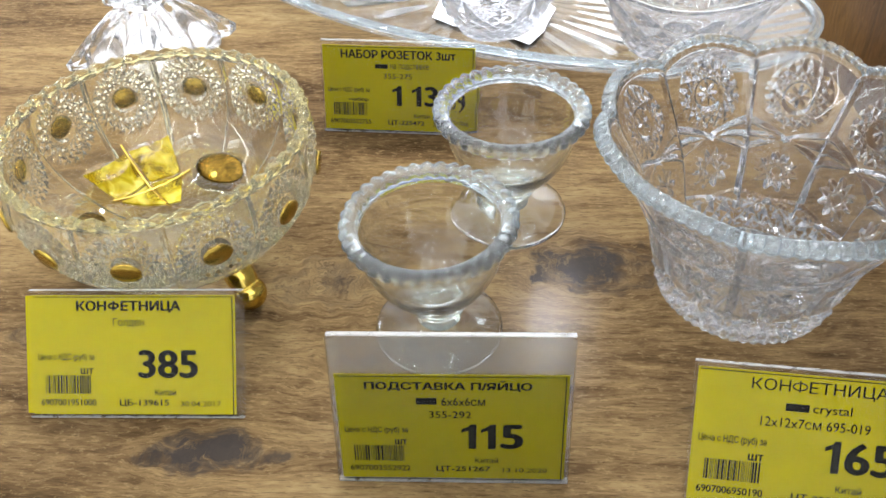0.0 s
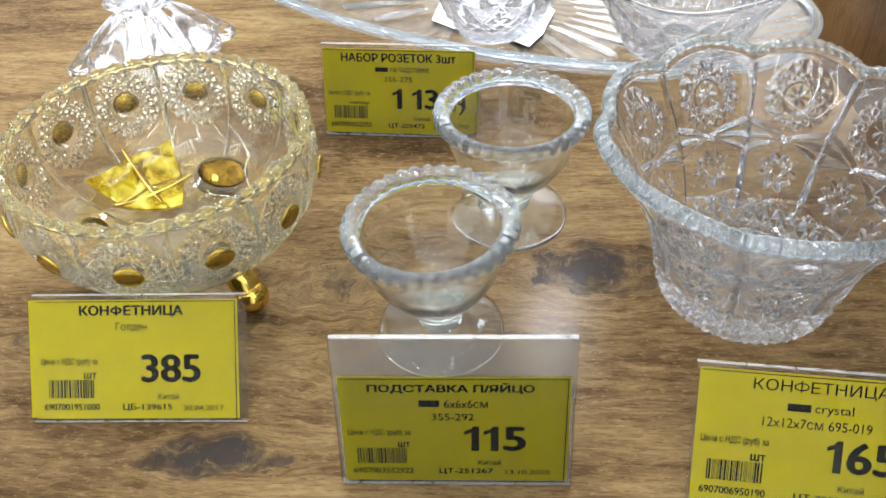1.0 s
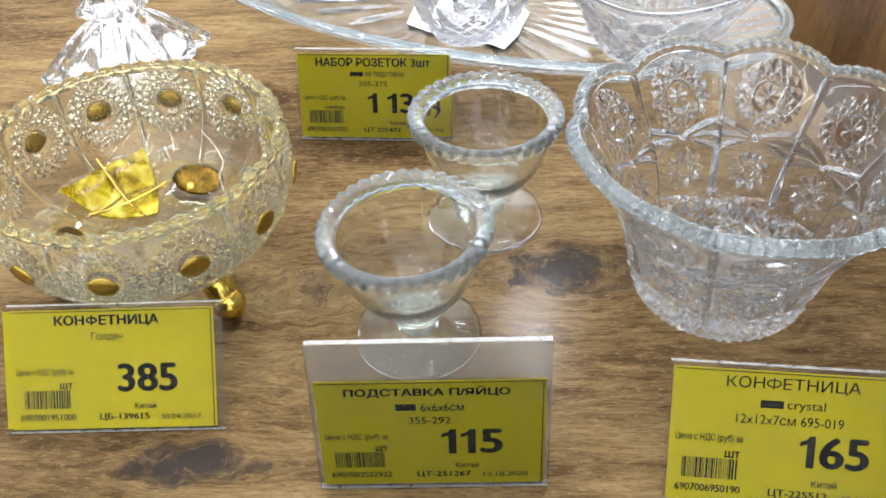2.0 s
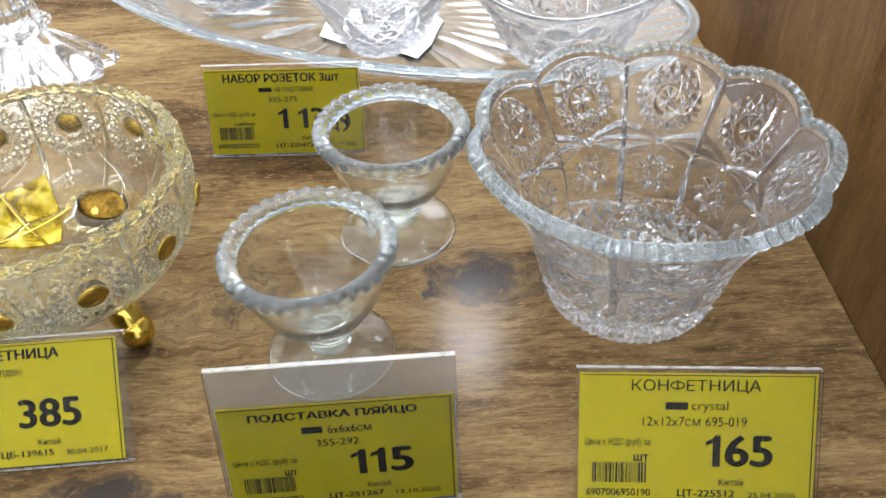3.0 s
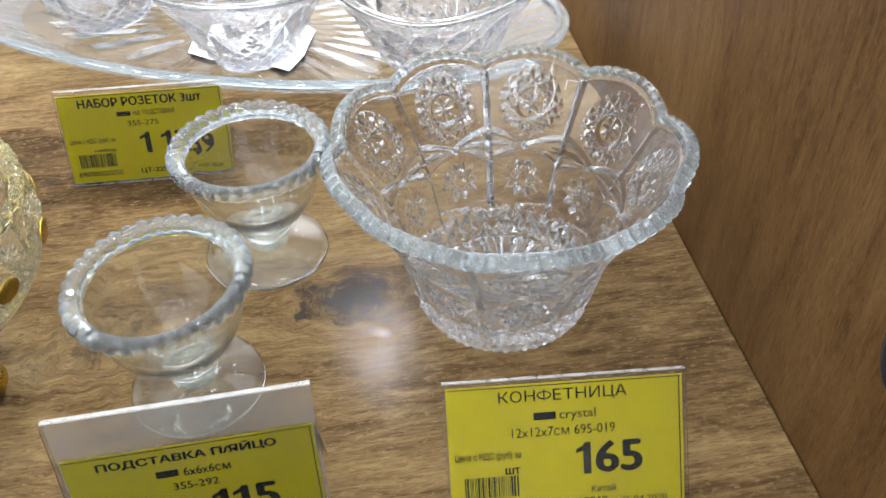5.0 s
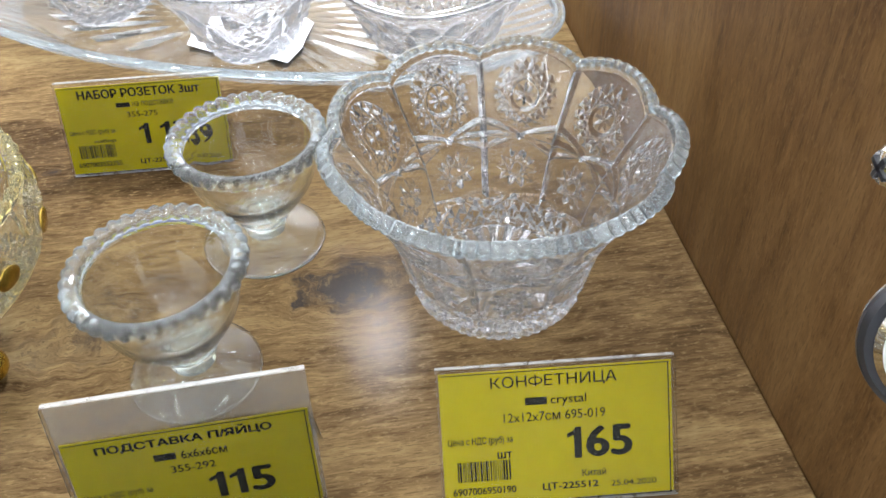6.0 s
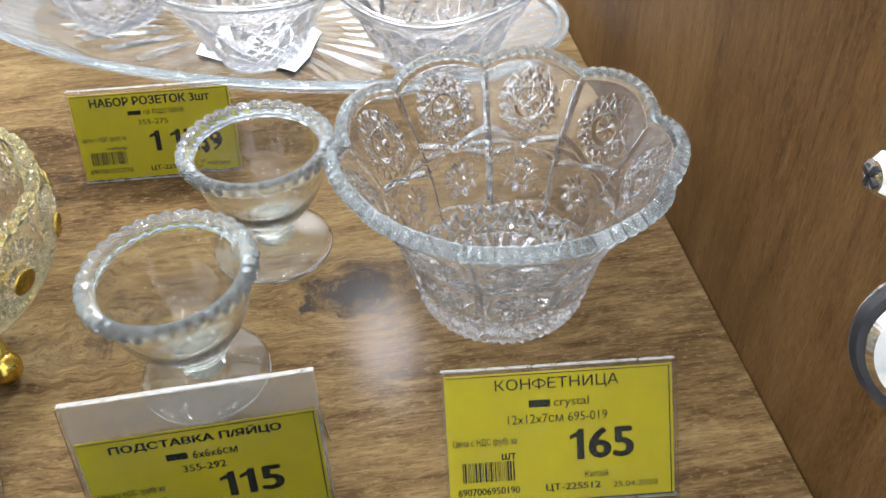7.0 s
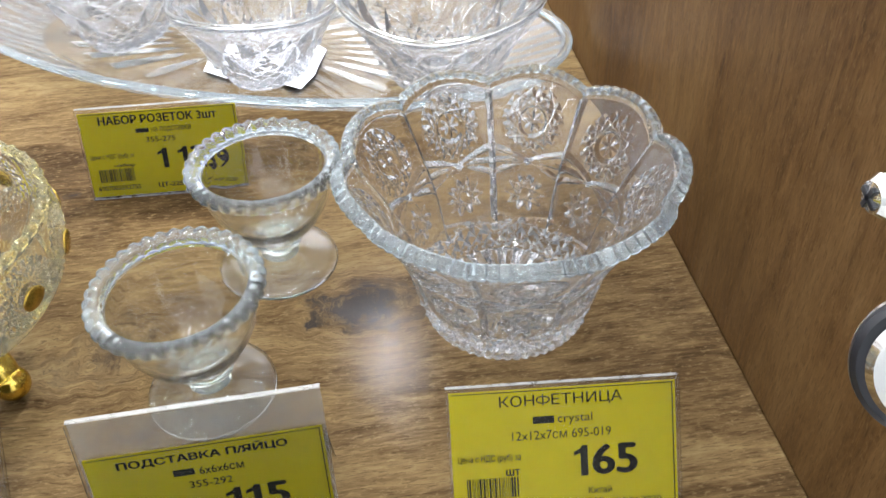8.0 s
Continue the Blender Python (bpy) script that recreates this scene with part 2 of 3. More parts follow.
M_SHOPWALL_WHITE = simple("white_shop_wall", (0.78, 0.79, 0.80), 0.7, 0.0, 0.3, 14.0, 0.05, 0.93)
M_SHOPFLOOR = simple("shop_floor_tiles", (0.78, 0.78, 0.77), 0.30, 0.0, 0.4, 9.0, 0.03, 0.90)
M_CEIL = simple("ceiling_boards", (0.80, 0.80, 0.79), 0.8, 0.0, 0.2, 30.0, 0.1, 0.95)


# ---- mesh helpers ----
def mesh_object(name, verts, faces, material, parent=None, label="", smooth=False):
    me = bpy.data.meshes.new(name)
    me.from_pydata(verts, [], faces)
    me.materials.append(material)
    if smooth:
        me.shade_smooth()
        me.set_sharp_from_angle(angle=radians(14))
    me.update()
    ob = new(name, me)
    ob.parent = parent
    # shadows of glass parts are switched off to keep the shelf bright
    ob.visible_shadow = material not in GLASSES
    return tagged(ob, label)


def part(name, bm, material, parent=None, label="", smooth=False):
    """Links a bmesh as one mesh object under a thing or a part."""
    bmesh.ops.recalc_face_normals(bm, faces=bm.faces)
    me = bpy.data.meshes.new(name)
    bm.to_mesh(me)
    bm.free()
    me.materials.append(material)
    if smooth:
        me.shade_smooth()
    ob = new(name, me)
    ob.parent = parent
    return tagged(ob, label)


def thing(name, m, label, category, group="", kind=""):
    ob = new(name)
    ob.empty_display_size = 0.02
    ob.matrix_world = m
    return tagged(ob, label, category, group, kind)


def box(x0, x1, y0, y1, z0, z1, bevel=0.0, seg=1):
    bm = bmesh.new()
    bmesh.ops.create_cube(bm, size=1.0, matrix=Matrix.Translation(((x0 + x1) / 2, (y0 + y1) / 2, (z0 + z1) / 2))
                          @ Matrix.Diagonal((x1 - x0, y1 - y0, z1 - z0, 1)))
    if bevel:
        bmesh.ops.bevel(bm, geom=list(bm.edges), offset=bevel, segments=seg, affect="EDGES", profile=0.5)
    return bm


def loop(name, rings, material, parent, label=""):
    """A closed ring-shaped body: the last ring joins the first."""
    n, count = len(rings[0][0]), len(rings)
    verts = np.concatenate([np.stack([np.broadcast_to(c, n) for c in ring], -1) for ring in rings])
    i = np.arange(n)
    j = (i + 1) % n
    faces = np.concatenate([np.stack([k * n + i, k * n + j, (k + 1) % count * n + j, (k + 1) % count * n + i], -1) for k in range(count)])
    return mesh_object(name, verts.tolist(), faces.tolist(), material, parent, label, True)


def second_material(ob, n, first, last, material):
    """Gives the faces between two rings of a turned body another material."""
    ob.data.materials.append(material)
    index = np.zeros(len(ob.data.polygons), np.int32)
    index[first * n:last * n] = 1
    ob.data.polygons.foreach_set("material_index", index)


def turned(name, rings, material, parent, label="", smooth=True):
    """A closed body of rings. Each ring is (x[n], y[n], z[n]); both ends are capped by their middle points."""
    n = len(rings[0][0])
    verts = np.concatenate([np.stack([np.broadcast_to(c, n) for c in ring], -1) for ring in rings])
    count = len(rings)
    i = np.arange(n)
    j = (i + 1) % n
    quads = np.concatenate([np.stack([k * n + i, k * n + j, (k + 1) * n + j, (k + 1) * n + i], -1) for k in range(count - 1)])
    first, last = verts[:n].mean(0), verts[-n:].mean(0)
    base = len(verts)
    verts = np.concatenate([verts, first[None], last[None]])
    caps = np.concatenate([np.stack([j, i, np.full(n, base)], -1),
                           np.stack([(count - 1) * n + i, (count - 1) * n + j, np.full(n, base + 1)], -1)])
    return mesh_object(name, verts.tolist(), quads.tolist() + caps.tolist(), material, parent, label, smooth)


def spline(points, count):
    """A smooth run of (r, z) through a few profile points, evenly stepped."""
    p = np.array(points, float)
    q = np.vstack([2 * p[0] - p[1], p, 2 * p[-1] - p[-2]])
    out = []
    for k in range(len(p) - 1):
        a, b, c, d = q[k:k + 4]
        for s in np.linspace(0, 1, 24, endpoint=False):
            out.append(0.5 * (2 * b + (c - a) * s + (2 * a - 5 * b + 4 * c - d) * s * s + (3 * b - a - 3 * c + d) * s ** 3))
    out.append(p[-1])
    out = np.array(out)
    run = np.concatenate([[0], np.cumsum(np.linalg.norm(np.diff(out, axis=0), axis=1))])
    s = np.linspace(0, run[-1], count)
    return np.stack([np.interp(s, run, out[:, 0]), np.interp(s, run, out[:, 1])], -1), run[-1]


def tri(x):
    """Triangle wave of period 1: 1 at whole numbers, 0 between."""
    return np.abs(2 * (x - np.floor(x)) - 1)


def star(px, py, radius, points, hole, width):
    """Depth of a cut star: straight V cuts laid round a plain middle, leaving small pyramids between them."""
    rho = np.hypot(px, py)
    cut = np.zeros_like(rho)
    if rho.min() < radius:
        for k in range(points):
            w = 2 * np.pi * k / points
            cut = np.maximum(cut, 1 - np.abs(px * math.cos(w) + py * math.sin(w) - radius * hole) / width)
    return -cut * np.clip((radius - rho) / (0.22 * radius), 0, 1) ** 0.6


def groove(d, width):
    return -np.clip(1 - np.abs(d) / width, 0, 1)


# ---- the display cabinet and the shop round it ----
WALL_X, FRONT, BACK, LEFT = 0.2215, 0.145, 0.80, -0.95
tagged(part("floor", box(LEFT, WALL_X - 0.0004, FRONT, BACK, -0.026, 0.0, 0.0008), M_SHELF),
       "glossy brown oak laminate shelf board with knots", "shelf", kind="structure")
tagged(part("wall_east", box(WALL_X, WALL_X + 0.022, FRONT - 0.06, BACK, -0.9, 0.62, 0.0006), M_WALL),
       "darker brown wood laminate side panel of the cabinet", "side panel", kind="structure")
tagged(part("wall_west", box(LEFT - 0.022, LEFT - 0.0004, FRONT - 0.06, BACK, -0.9, 0.62, 0.0006), M_WALL),
       "brown wood laminate side panel of the cabinet", "side panel", kind="structure")
# unseen back panel, made white to throw light forward into the glass
tagged(part("wall_north", box(LEFT - 0.022, WALL_X + 0.022, BACK + 0.0005, BACK + 0.018, -0.9, 0.62, 0.0006), M_BACK),
       "white back panel of the cabinet, unseen, added to brighten the glass", "back panel", kind="structure")
tagged(part("canopy", box(LEFT, WALL_X - 0.0004, 0.62, BACK, 0.412, 0.430, 0.0006), M_BACK), "white canopy board, unseen, added to carry the cabinet lamps", "board", kind="structure")
for lx in SPOT_X:
    lamp = thing("cabinet_lamp", pose(lx, SPOT_Y, 0.412), "small round chrome LED lamp, unseen, under the added canopy", "lamp", "cabinet lamps")
    ring_a = np.linspace(0, 2 * np.pi, 48, endpoint=False)
    turned("bezel", [(r * np.cos(ring_a), r * np.sin(ring_a), z) for r, z in ((0.022, 0.0), (0.030, 0.0), (0.030, -0.006), (0.026, -0.009), (0.024, -0.007))],
           M_CHROME, lamp)
# unseen shop room, its faces kept pale to send light into the glass
tagged(part("ground", box(-2.3, 2.3, -2.4, 2.4, -0.95, -0.9), M_SHOPFLOOR), "pale polished shop floor, unseen, made light to brighten the glass", "floor", kind="structure")
tagged(part("ceiling", box(-2.3, 2.3, -2.4, 2.4, CEIL, CEIL + 0.05), M_CEIL), "white shop ceiling boards, unseen, bouncing the upward fill lamps", "ceiling", kind="structure")
for nm, b in (("wall_shop_south", (-2.3, 2.3, -2.45, -2.4)), ("wall_shop_north", (-2.3, 2.3, 2.4, 2.45)),
              ("wall_shop_west", (-2.35, -2.3, -2.4, 2.4)), ("wall_shop_east", (2.3, 2.35, -2.4, 2.4))):
    tagged(part(nm, box(*b, -0.9, CEIL), M_SHOPWALL_WHITE), "plain painted shop wall, unseen, white to throw light back", "wall", kind="structure")


# ---- egg cups ----
def egg_cup(m, label):
    """Small footed glass: round bowl with a thick beaded collar, short stem, domed foot."""
    cup = thing("egg_cup", m, label, "egg cup", "glass egg cups")
    n = 720
    a = np.linspace(0, 2 * np.pi, n, endpoint=False)
    c, s = np.cos(a), np.sin(a)
    out, _ = spline([(0.0045, 0.0172), (0.0105, 0.0193), (0.0178, 0.0262), (0.0237, 0.0360), (0.0268, 0.0460), (0.0280, 0.0535)], 34)
    inn, _ = spline([(0.0254, 0.0560), (0.0251, 0.0520), (0.0243, 0.0455), (0.0211, 0.0362), (0.0150, 0.0280), (0.008, 0.0240), (0.001, 0.0232)], 34)
    rings = [(r * c, r * s, z + 0 * c) for r, z in out]
    first = len(rings) - 1
    bead = np.abs(np.sin(a * 18)) ** 1.3
    for th in np.linspace(-0.5 * np.pi, 1.05 * np.pi, 26):
        side, up = math.cos(th), math.sin(th)
        r = 0.0288 + (side * (0.0024 + 0.0014 * bead) if side > 0 else side * 0.0032)
        z = 0.0576 + up * (0.0026 + (0.0011 * bead * max(side + 0.35, 0.0) if up > 0 else 0.0008))
        rings.append((r * c, r * s, z + 0 * c))
    last = len(rings) - 1
    rings += [(r * c, r * s, z + 0 * c) for r, z in inn]
    second_material(turned("bowl", rings, M_GLASS, cup, "round bowl with a collar of glass beads"), n, first, last, M_RIM)
    n = 128
    a = np.linspace(0, 2 * np.pi, n, endpoint=False)
    c, s = np.cos(a), np.sin(a)
    st, _ = spline([(0.0085, 0.0085), (0.0070, 0.0105), (0.0072, 0.0130), (0.0105, 0.0150), (0.0095, 0.0168), (0.0045, 0.0171)], 26)
    turned("stem", [(r * c, r * s, z) for r, z in st], M_EDGE, cup)
    ft, _ = spline([(0.004, 0.0030), (0.012, 0.0022), (0.020, 0.0010), (0.0232, 0.0002), (0.0248, 0.0008), (0.0253, 0.0024), (0.0243, 0.0042), (0.019, 0.0056),
                    (0.012, 0.0072), (0.0082, 0.0083), (0.002, 0.0084)], 54)
    turned("foot", [(r * c, r * s, z) for r, z in ft], M_GLASS, cup, "round domed foot")
    return cup


cup = egg_cup(pose(0.0107, 0.2712, 0, 0, 0, 10), "clear glass egg cup with beaded rim behind a hazy price holder")
back_cup = copy_thing(cup, pose(0.0382, 0.3440, 0, 0, 0, 47) @ Matrix.Diagonal((1.025, 1.025, 0.985, 1)))
tagged(back_cup, "clear glass egg cup with beaded rim before a yellow card")
# the bowl of the nearer cup sits a little askew on its stem
for piece in cup.children:
    if piece.name.startswith("bowl"):
        piece.matrix_local = pose(0, 0, 0.0005, 0.5, -2.2, 0)


# ---- cut crystal bowl ----
def crystal_bowl(m):
    bowl = thing("crystal_bowl", m, "clear cut crystal bowl with scalloped beaded rim and star panels", "bowl")
    panels, beads = 9, 11
    n = 1260
    a = np.linspace(0, 2 * np.pi, n, endpoint=False)
    c, s = np.cos(a), np.sin(a)
    lobe = np.abs(np.cos(a * panels / 2)) ** 0.8          # 1 in the middle of a panel, 0 at the cusps
    ca = (a * panels / (2 * np.pi) + 0.5) % 1 - 0.5       # -0.5..0.5 across a panel
    many = 210
    prof, length = spline([(0.0340, 0.001), (0.0360, 0.006), (0.0392, 0.020), (0.0432, 0.036), (0.0508, 0.053), (0.0600, 0.0685), (0.0635, 0.0740)], many)
    step = np.linspace(0, length, many)
    flare_r, flare_z = 0.0035 * (lobe - 0.45), 0.0044 * (lobe - 0.45)   # the lobes run on along the flare of the wall
    rings = [(0.020 * c, 0.020 * s, 0.0022 + 0.0006 * np.cos(a * 24)), (0.0295 * c, 0.0295 * s, 0.0012 + 0.0005 * np.cos(a * 24)),
             (0.0318 * c, 0.0318 * s, 0.0 * a)]
    for (r, z), v in zip(prof, step):
        u = v / length
        px = ca * 2 * np.pi / panels * r
        h = 0.0015 * star(px, v - 0.775 * length + 0 * px, 0.0138, 16, 0.47, 0.0014)
        h += 0.0010 * star(px, v - 0.775 * length + 0 * px, 0.0046, 8, 0.0, 0.0007)
        h += 0.0013 * star(px, v - 0.385 * length + 0 * px, 0.0094, 10, 0.30, 0.0010)
        side = (np.abs(ca) - 0.5) * 2 * np.pi / panels * r
        h += 0.0019 * groove(side, 0.0016) * (u > 0.05)
        y = v - 0.565 * length
        for k in (-0.36, 0.0, 0.36):
            h += 0.0018 * groove(y - k * px, 0.0006 + 0.0011 * np.clip(np.abs(px) / 0.008, 0, 1)) * (np.abs(px) < 0.0165)
        y = v - 0.225 * length
        for k in (-0.50, -0.18, 0.22):
            h += 0.0016 * groove(y - k * np.abs(px) + 0.001, 0.0010)
        low = np.clip((0.22 - u) / 0.05, 0, 1) * np.clip((u - 0.03) / 0.04, 0, 1)
        cell = np.minimum(tri(a * 36 / (2 * np.pi) + v * 105), tri(a * 36 / (2 * np.pi) - v * 105))
        h += 0.0026 * (cell - 0.8) * low
        h += 0.0012 * (np.abs(np.cos(a * 27)) - 0.9) * np.clip((0.04 - u) / 0.02, 0, 1)
        rise = np.clip((u - 0.60) / 0.40, 0, 1) ** 2
        r2 = r + h * np.clip((0.985 - u) / 0.02, 0, 1) + rise * flare_r
        rings.append((r2 * c, r2 * s, z + rise * flare_z))
    for th in np.linspace(0.0, np.pi, 7):
        r = 0.0612 + 0.0022 * np.cos(th) + flare_r
        rings.append((r * c, r * s, 0.0741 + 0.0006 * np.sin(th) + flare_z))
    knob = np.sqrt(np.clip(1 - (2 * ((a * panels * beads / (2 * np.pi)) % 1) - 1) ** 2, 0, 1))
    bead_rings = []
    # a thick edge across the flare: its long axis slants outward and down
    for th in np.linspace(-np.pi, np.pi, 24, endpoint=False):
        along, across = np.sin(th) * (0.0012 + 0.0009 * knob), np.cos(th) * (0.0026 + (0.0011 if np.cos(th) > 0 else 0.0003) * knob)
        r = 0.0626 + 0.72 * across + 0.62 * along + flare_r
        z = 0.0766 - 0.62 * across + 0.72 * along + flare_z
        bead_rings.append((r * c, r * s, z))
    loop("beaded_rim", bead_rings, M_RIM, bowl, "scalloped rim of small glass beads")
    inside, ilen = spline([(0.0590, 0.0735), (0.0560, 0.0680), (0.0470, 0.0525), (0.0395, 0.036), (0.0347, 0.020), (0.0315, 0.0105), (0.0280, 0.0085)], 56)
    for k, (r, z) in enumerate(inside):
        rise = np.clip(1 - k / 22, 0, 1) ** 2
        rings.append(((r + rise * flare_r) * c, (r + rise * flare_r) * s, z + rise * flare_z))
    for r in np.linspace(0.0270, 0.003, 16):
        flute = 0.0024 * (r / 0.027) * tri(a * 24 / (2 * np.pi))
        rings.append((r * c, r * s, 0.0080 + flute))
    second_material(turned("body", rings, M_CRYSTAL, bowl, "cut crystal body with star panels"), n, 3, 44, M_CUT)
    return bowl


crystal_bowl(pose(0.1350, 0.301, 0, 0, 0, 67) @ Matrix.Diagonal((1.015, 1.015, 1.0, 1)))


# ---- gilt sweet bowl ----
def gilt_bowl(m):
    bowl = thing("gilt_sweet_bowl", m, "clear pressed glass sweet bowl with gilt dots and gold ball feet", "bowl")
    panels = 12
    n = 1260
    a = np.linspace(0, 2 * np.pi, n, endpoint=False)
    c, s = np.cos(a), np.sin(a)
    ca = (a * panels / (2 * np.pi) + 0.5) % 1 - 0.5
    pts = [(0.010, 0.0125), (0.028, 0.0140), (0.045, 0.0235), (0.0550, 0.0360), (0.0587, 0.0470), (0.0588, 0.0570), (0.0576, 0.0642)]
    prof, length = spline(pts, 180)
    step = np.linspace(0, length, 180)
    tooth = tri(a * 48 / (2 * np.pi))
    rings = []
    for (r, z), v in zip(prof, step):
        u = v / length
        px = ca * 2 * np.pi / panels * r
        h = 0.0014 * star(px, 0.92 * (v - 0.800 * length) + 0 * px, 0.0150, 20, 0.38, 0.0012)
        h += 0.0008 * star(px, 0.92 * (v - 0.800 * length) + 0 * px, 0.0142, 20, 0.62, 0.0009)
        side = (np.abs(ca) - 0.5) * 2 * np.pi / panels * r
        h += 0.0017 * groove(side, 0.0013) * (u > 0.22)
        for k in (0.0, 0.030, 0.060):
            h += 0.0016 * groove(v - (0.470 + k) * length + 1.2 * px * px / 0.05, 0.0011)
        r2 = r + h
        rings.append((r2 * c, r2 * s, z + 0 * c))
    for th in np.linspace(0.3, np.pi - 0.3, 5):
        rings.append(((0.0556 + 0.0016 * np.cos(th)) * c, (0.0556 + 0.0016 * np.cos(th)) * s, 0.0640 + 0.0008 * np.sin(th) + 0 * c))
    tooth_rings = []
    for th in np.linspace(-np.pi, np.pi, 16, endpoint=False):
        r = 0.0558 + np.cos(th) * (0.0016 + 0.0008 * tooth)
        tooth_rings.append((r * c, r * s, 0.0661 + 0.0018 * np.sin(th) * (0.5 + 0.9 * tooth)))
    loop("toothed_rim", tooth_rings, M_GOLDRIM, bowl, "scalloped glass rim with a faint gold tint")
    inside, _ = spline([(0.0538, 0.0638), (0.0548, 0.0570), (0.0548, 0.0470), (0.0508, 0.0370), (0.0415, 0.0270), (0.0270, 0.0182), (0.001, 0.0170)], 44)
    for k, (r, z) in enumerate(inside):
        rings.append((r * c, r * s, z + 0 * c))
    second_material(turned("body", rings, M_GOLDGLASS, bowl, "clear glass body with star panels"), n, 26, 84, M_GOLDCUT)
    # gilt dots, one in the middle of each star, on the outside
    v0 = 0.800 * length
    r0, z0 = np.interp(v0, step, prof[:, 0]), np.interp(v0, step, prof[:, 1])
    dr = np.interp(v0 + 0.002, step, prof[:, 0]) - np.interp(v0 - 0.002, step, prof[:, 0])
    dz = np.interp(v0 + 0.002, step, prof[:, 1]) - np.interp(v0 - 0.002, step, prof[:, 1])
    lean = math.degrees(math.atan2(dr, dz))
    bm = bmesh.new()
    bmesh.ops.create_uvsphere(bm, u_segments=28, v_segments=14, radius=1.0)
    for v in bm.verts:
        v.co = Vector((v.co.x * 0.0046, v.co.y * 0.0054, v.co.z * 0.0012))
    dot = part("gilt_dot", bm, M_DOT, bowl, "worn gilt oval dot", True)
    for k in range(panels):
        ob = dot if k == 0 else dot.copy()
        if k:
            scene.collection.objects.link(ob)
        ob.matrix_local = pose(0, 0, 0, 0, 0, 360 / panels * k) @ pose(r0 + 0.0004, 0, z0, 0, 90 + lean, 0)
    # feet: stalk, ball and the pad by which each joins the bowl
    for k, az in enumerate((-44, 76, 196)):
        foot = None
        w = radians(az)
        bm = bmesh.new()
        bmesh.ops.create_uvsphere(bm, u_segments=32, v_segments=20, radius=0.0068,
                                  matrix=Matrix.Translation((0.0415 * math.cos(w), 0.0415 * math.sin(w), 0.0067)))
        foot = part("ball_foot", bm, M_GILT, bowl, "shiny gold ball foot", True)
        bm = bmesh.new()
        bmesh.ops.create_uvsphere(bm, u_segments=28, v_segments=16, radius=1.0,
                                  matrix=pose(0.0345 * math.cos(w), 0.0345 * math.sin(w), 0.0190, 0, 0, az) @ pose(0, 0, 0, 0, -30, 0)
                                  @ Matrix.Diagonal((0.0098, 0.0112, 0.0026, 1)))
        part("foot_pad", bm, M_PAD, foot, "gilt pad joining the foot", True)
        bm = bmesh.new()
        bmesh.ops.create_uvsphere(bm, u_segments=24, v_segments=14, radius=1.0,
                                  matrix=pose(0.0370 * math.cos(w), 0.0370 * math.sin(w), 0.0135, 0, 0, az) @ pose(0, 0, 0, 0, -42, 0)
                                  @ Matrix.Diagonal((0.0056, 0.0062, 0.0105, 1)))
        part("stalk", bm, M_GILT, foot, "short gold stalk", True)
    # price card's yellow refraction painted on the inner floor, parted by a raised cross
    run_r, run_z = inside[::-1, 0][:38], inside[::-1, 1][:38]
    kk = 16
    for corners in (((-42.1, 17.9), (-29.1, 34.0), (-20.3, 25.6), (-29.1, 13.9)), ((-27.9, 35.1), (-12.5, 44.5), (-7.2, 32.4), (-19.1, 26.6)),
                    ((-6.7, 31.0), (-4.4, 16.3), (-9.0, 14.8), (-18.2, 25.5)), ((-19.6, 24.6), (-10.2, 14.4), (-19.1, 13.7), (-28.0, 13.7))):
        p = np.array(corners) * 0.001
        verts, faces = [], []
        for lift in (0.0002, 0.0009):
            for i in np.linspace(0, 1, kk):
                for j in np.linspace(0, 1, kk):
                    q = (1 - i) * ((1 - j) * p[0] + j * p[1]) + i * ((1 - j) * p[3] + j * p[2])
                    dome = 0.0010 * math.sin(math.pi * i) * math.sin(math.pi * j)
                    verts.append((q[0], q[1], float(np.interp(np.hypot(*q), run_r, run_z)) + lift + (dome if lift > 0.0005 else 0)))
        nn = kk * kk
        for i in range(kk - 1):
            for j in range(kk - 1):
                w = i * kk + j
                faces += [(nn + w, nn + w + kk, nn + w + kk + 1, nn + w + 1), (w, w + 1, w + kk + 1, w + kk)]
            for w, hop in ((i * kk, kk), (i * kk + kk - 1, kk), (i, 1), (kk * (kk - 1) + i, 1)):
                faces.append((w, w + hop, nn + w + hop, nn + w))
        mesh_object("refraction_patch", verts, faces, M_CARD_REFRACTION, bowl, "bright yellow patch, the price card's refraction painted inside the bowl", True)
    # gold lines of the raised cross
    for p0, p1 in (((-30.5, 36.0), (-8.0, 12.5)), ((-31.0, 12.6), (-3.0, 33.0))):
        rings = []
        for q in np.linspace(0, 1, 24):
            x, y = (0.001 * (p0[0] + (p1[0] - p0[0]) * q), 0.001 * (p0[1] + (p1[1] - p0[1]) * q))
            z = float(np.interp(math.hypot(x, y), run_r, run_z))
            nx, ny = np.array((-(p1[1] - p0[1]), p1[0] - p0[0])) / math.hypot(p1[0] - p0[0], p1[1] - p0[1])
            th = np.linspace(0, 2 * np.pi, 8, endpoint=False)
            rings.append((x + nx * 0.0006 * np.cos(th), y + ny * 0.0006 * np.cos(th), z + 0.0008 + 0.0007 * np.sin(th)))
        turned("cross_line", rings, M_GILT, bowl, "thin gold line between the yellow patches")
    # brown gilt spots added on the inner face, standing for the foot pads below
    for az in (-48, 72, 192):
        w = radians(az)
        r0 = 0.0347
        z0 = float(np.interp(r0, run_r[:38], run_z[:38]))
        z1 = float(np.interp(r0 - 0.004, run_r[:38], run_z[:38]))
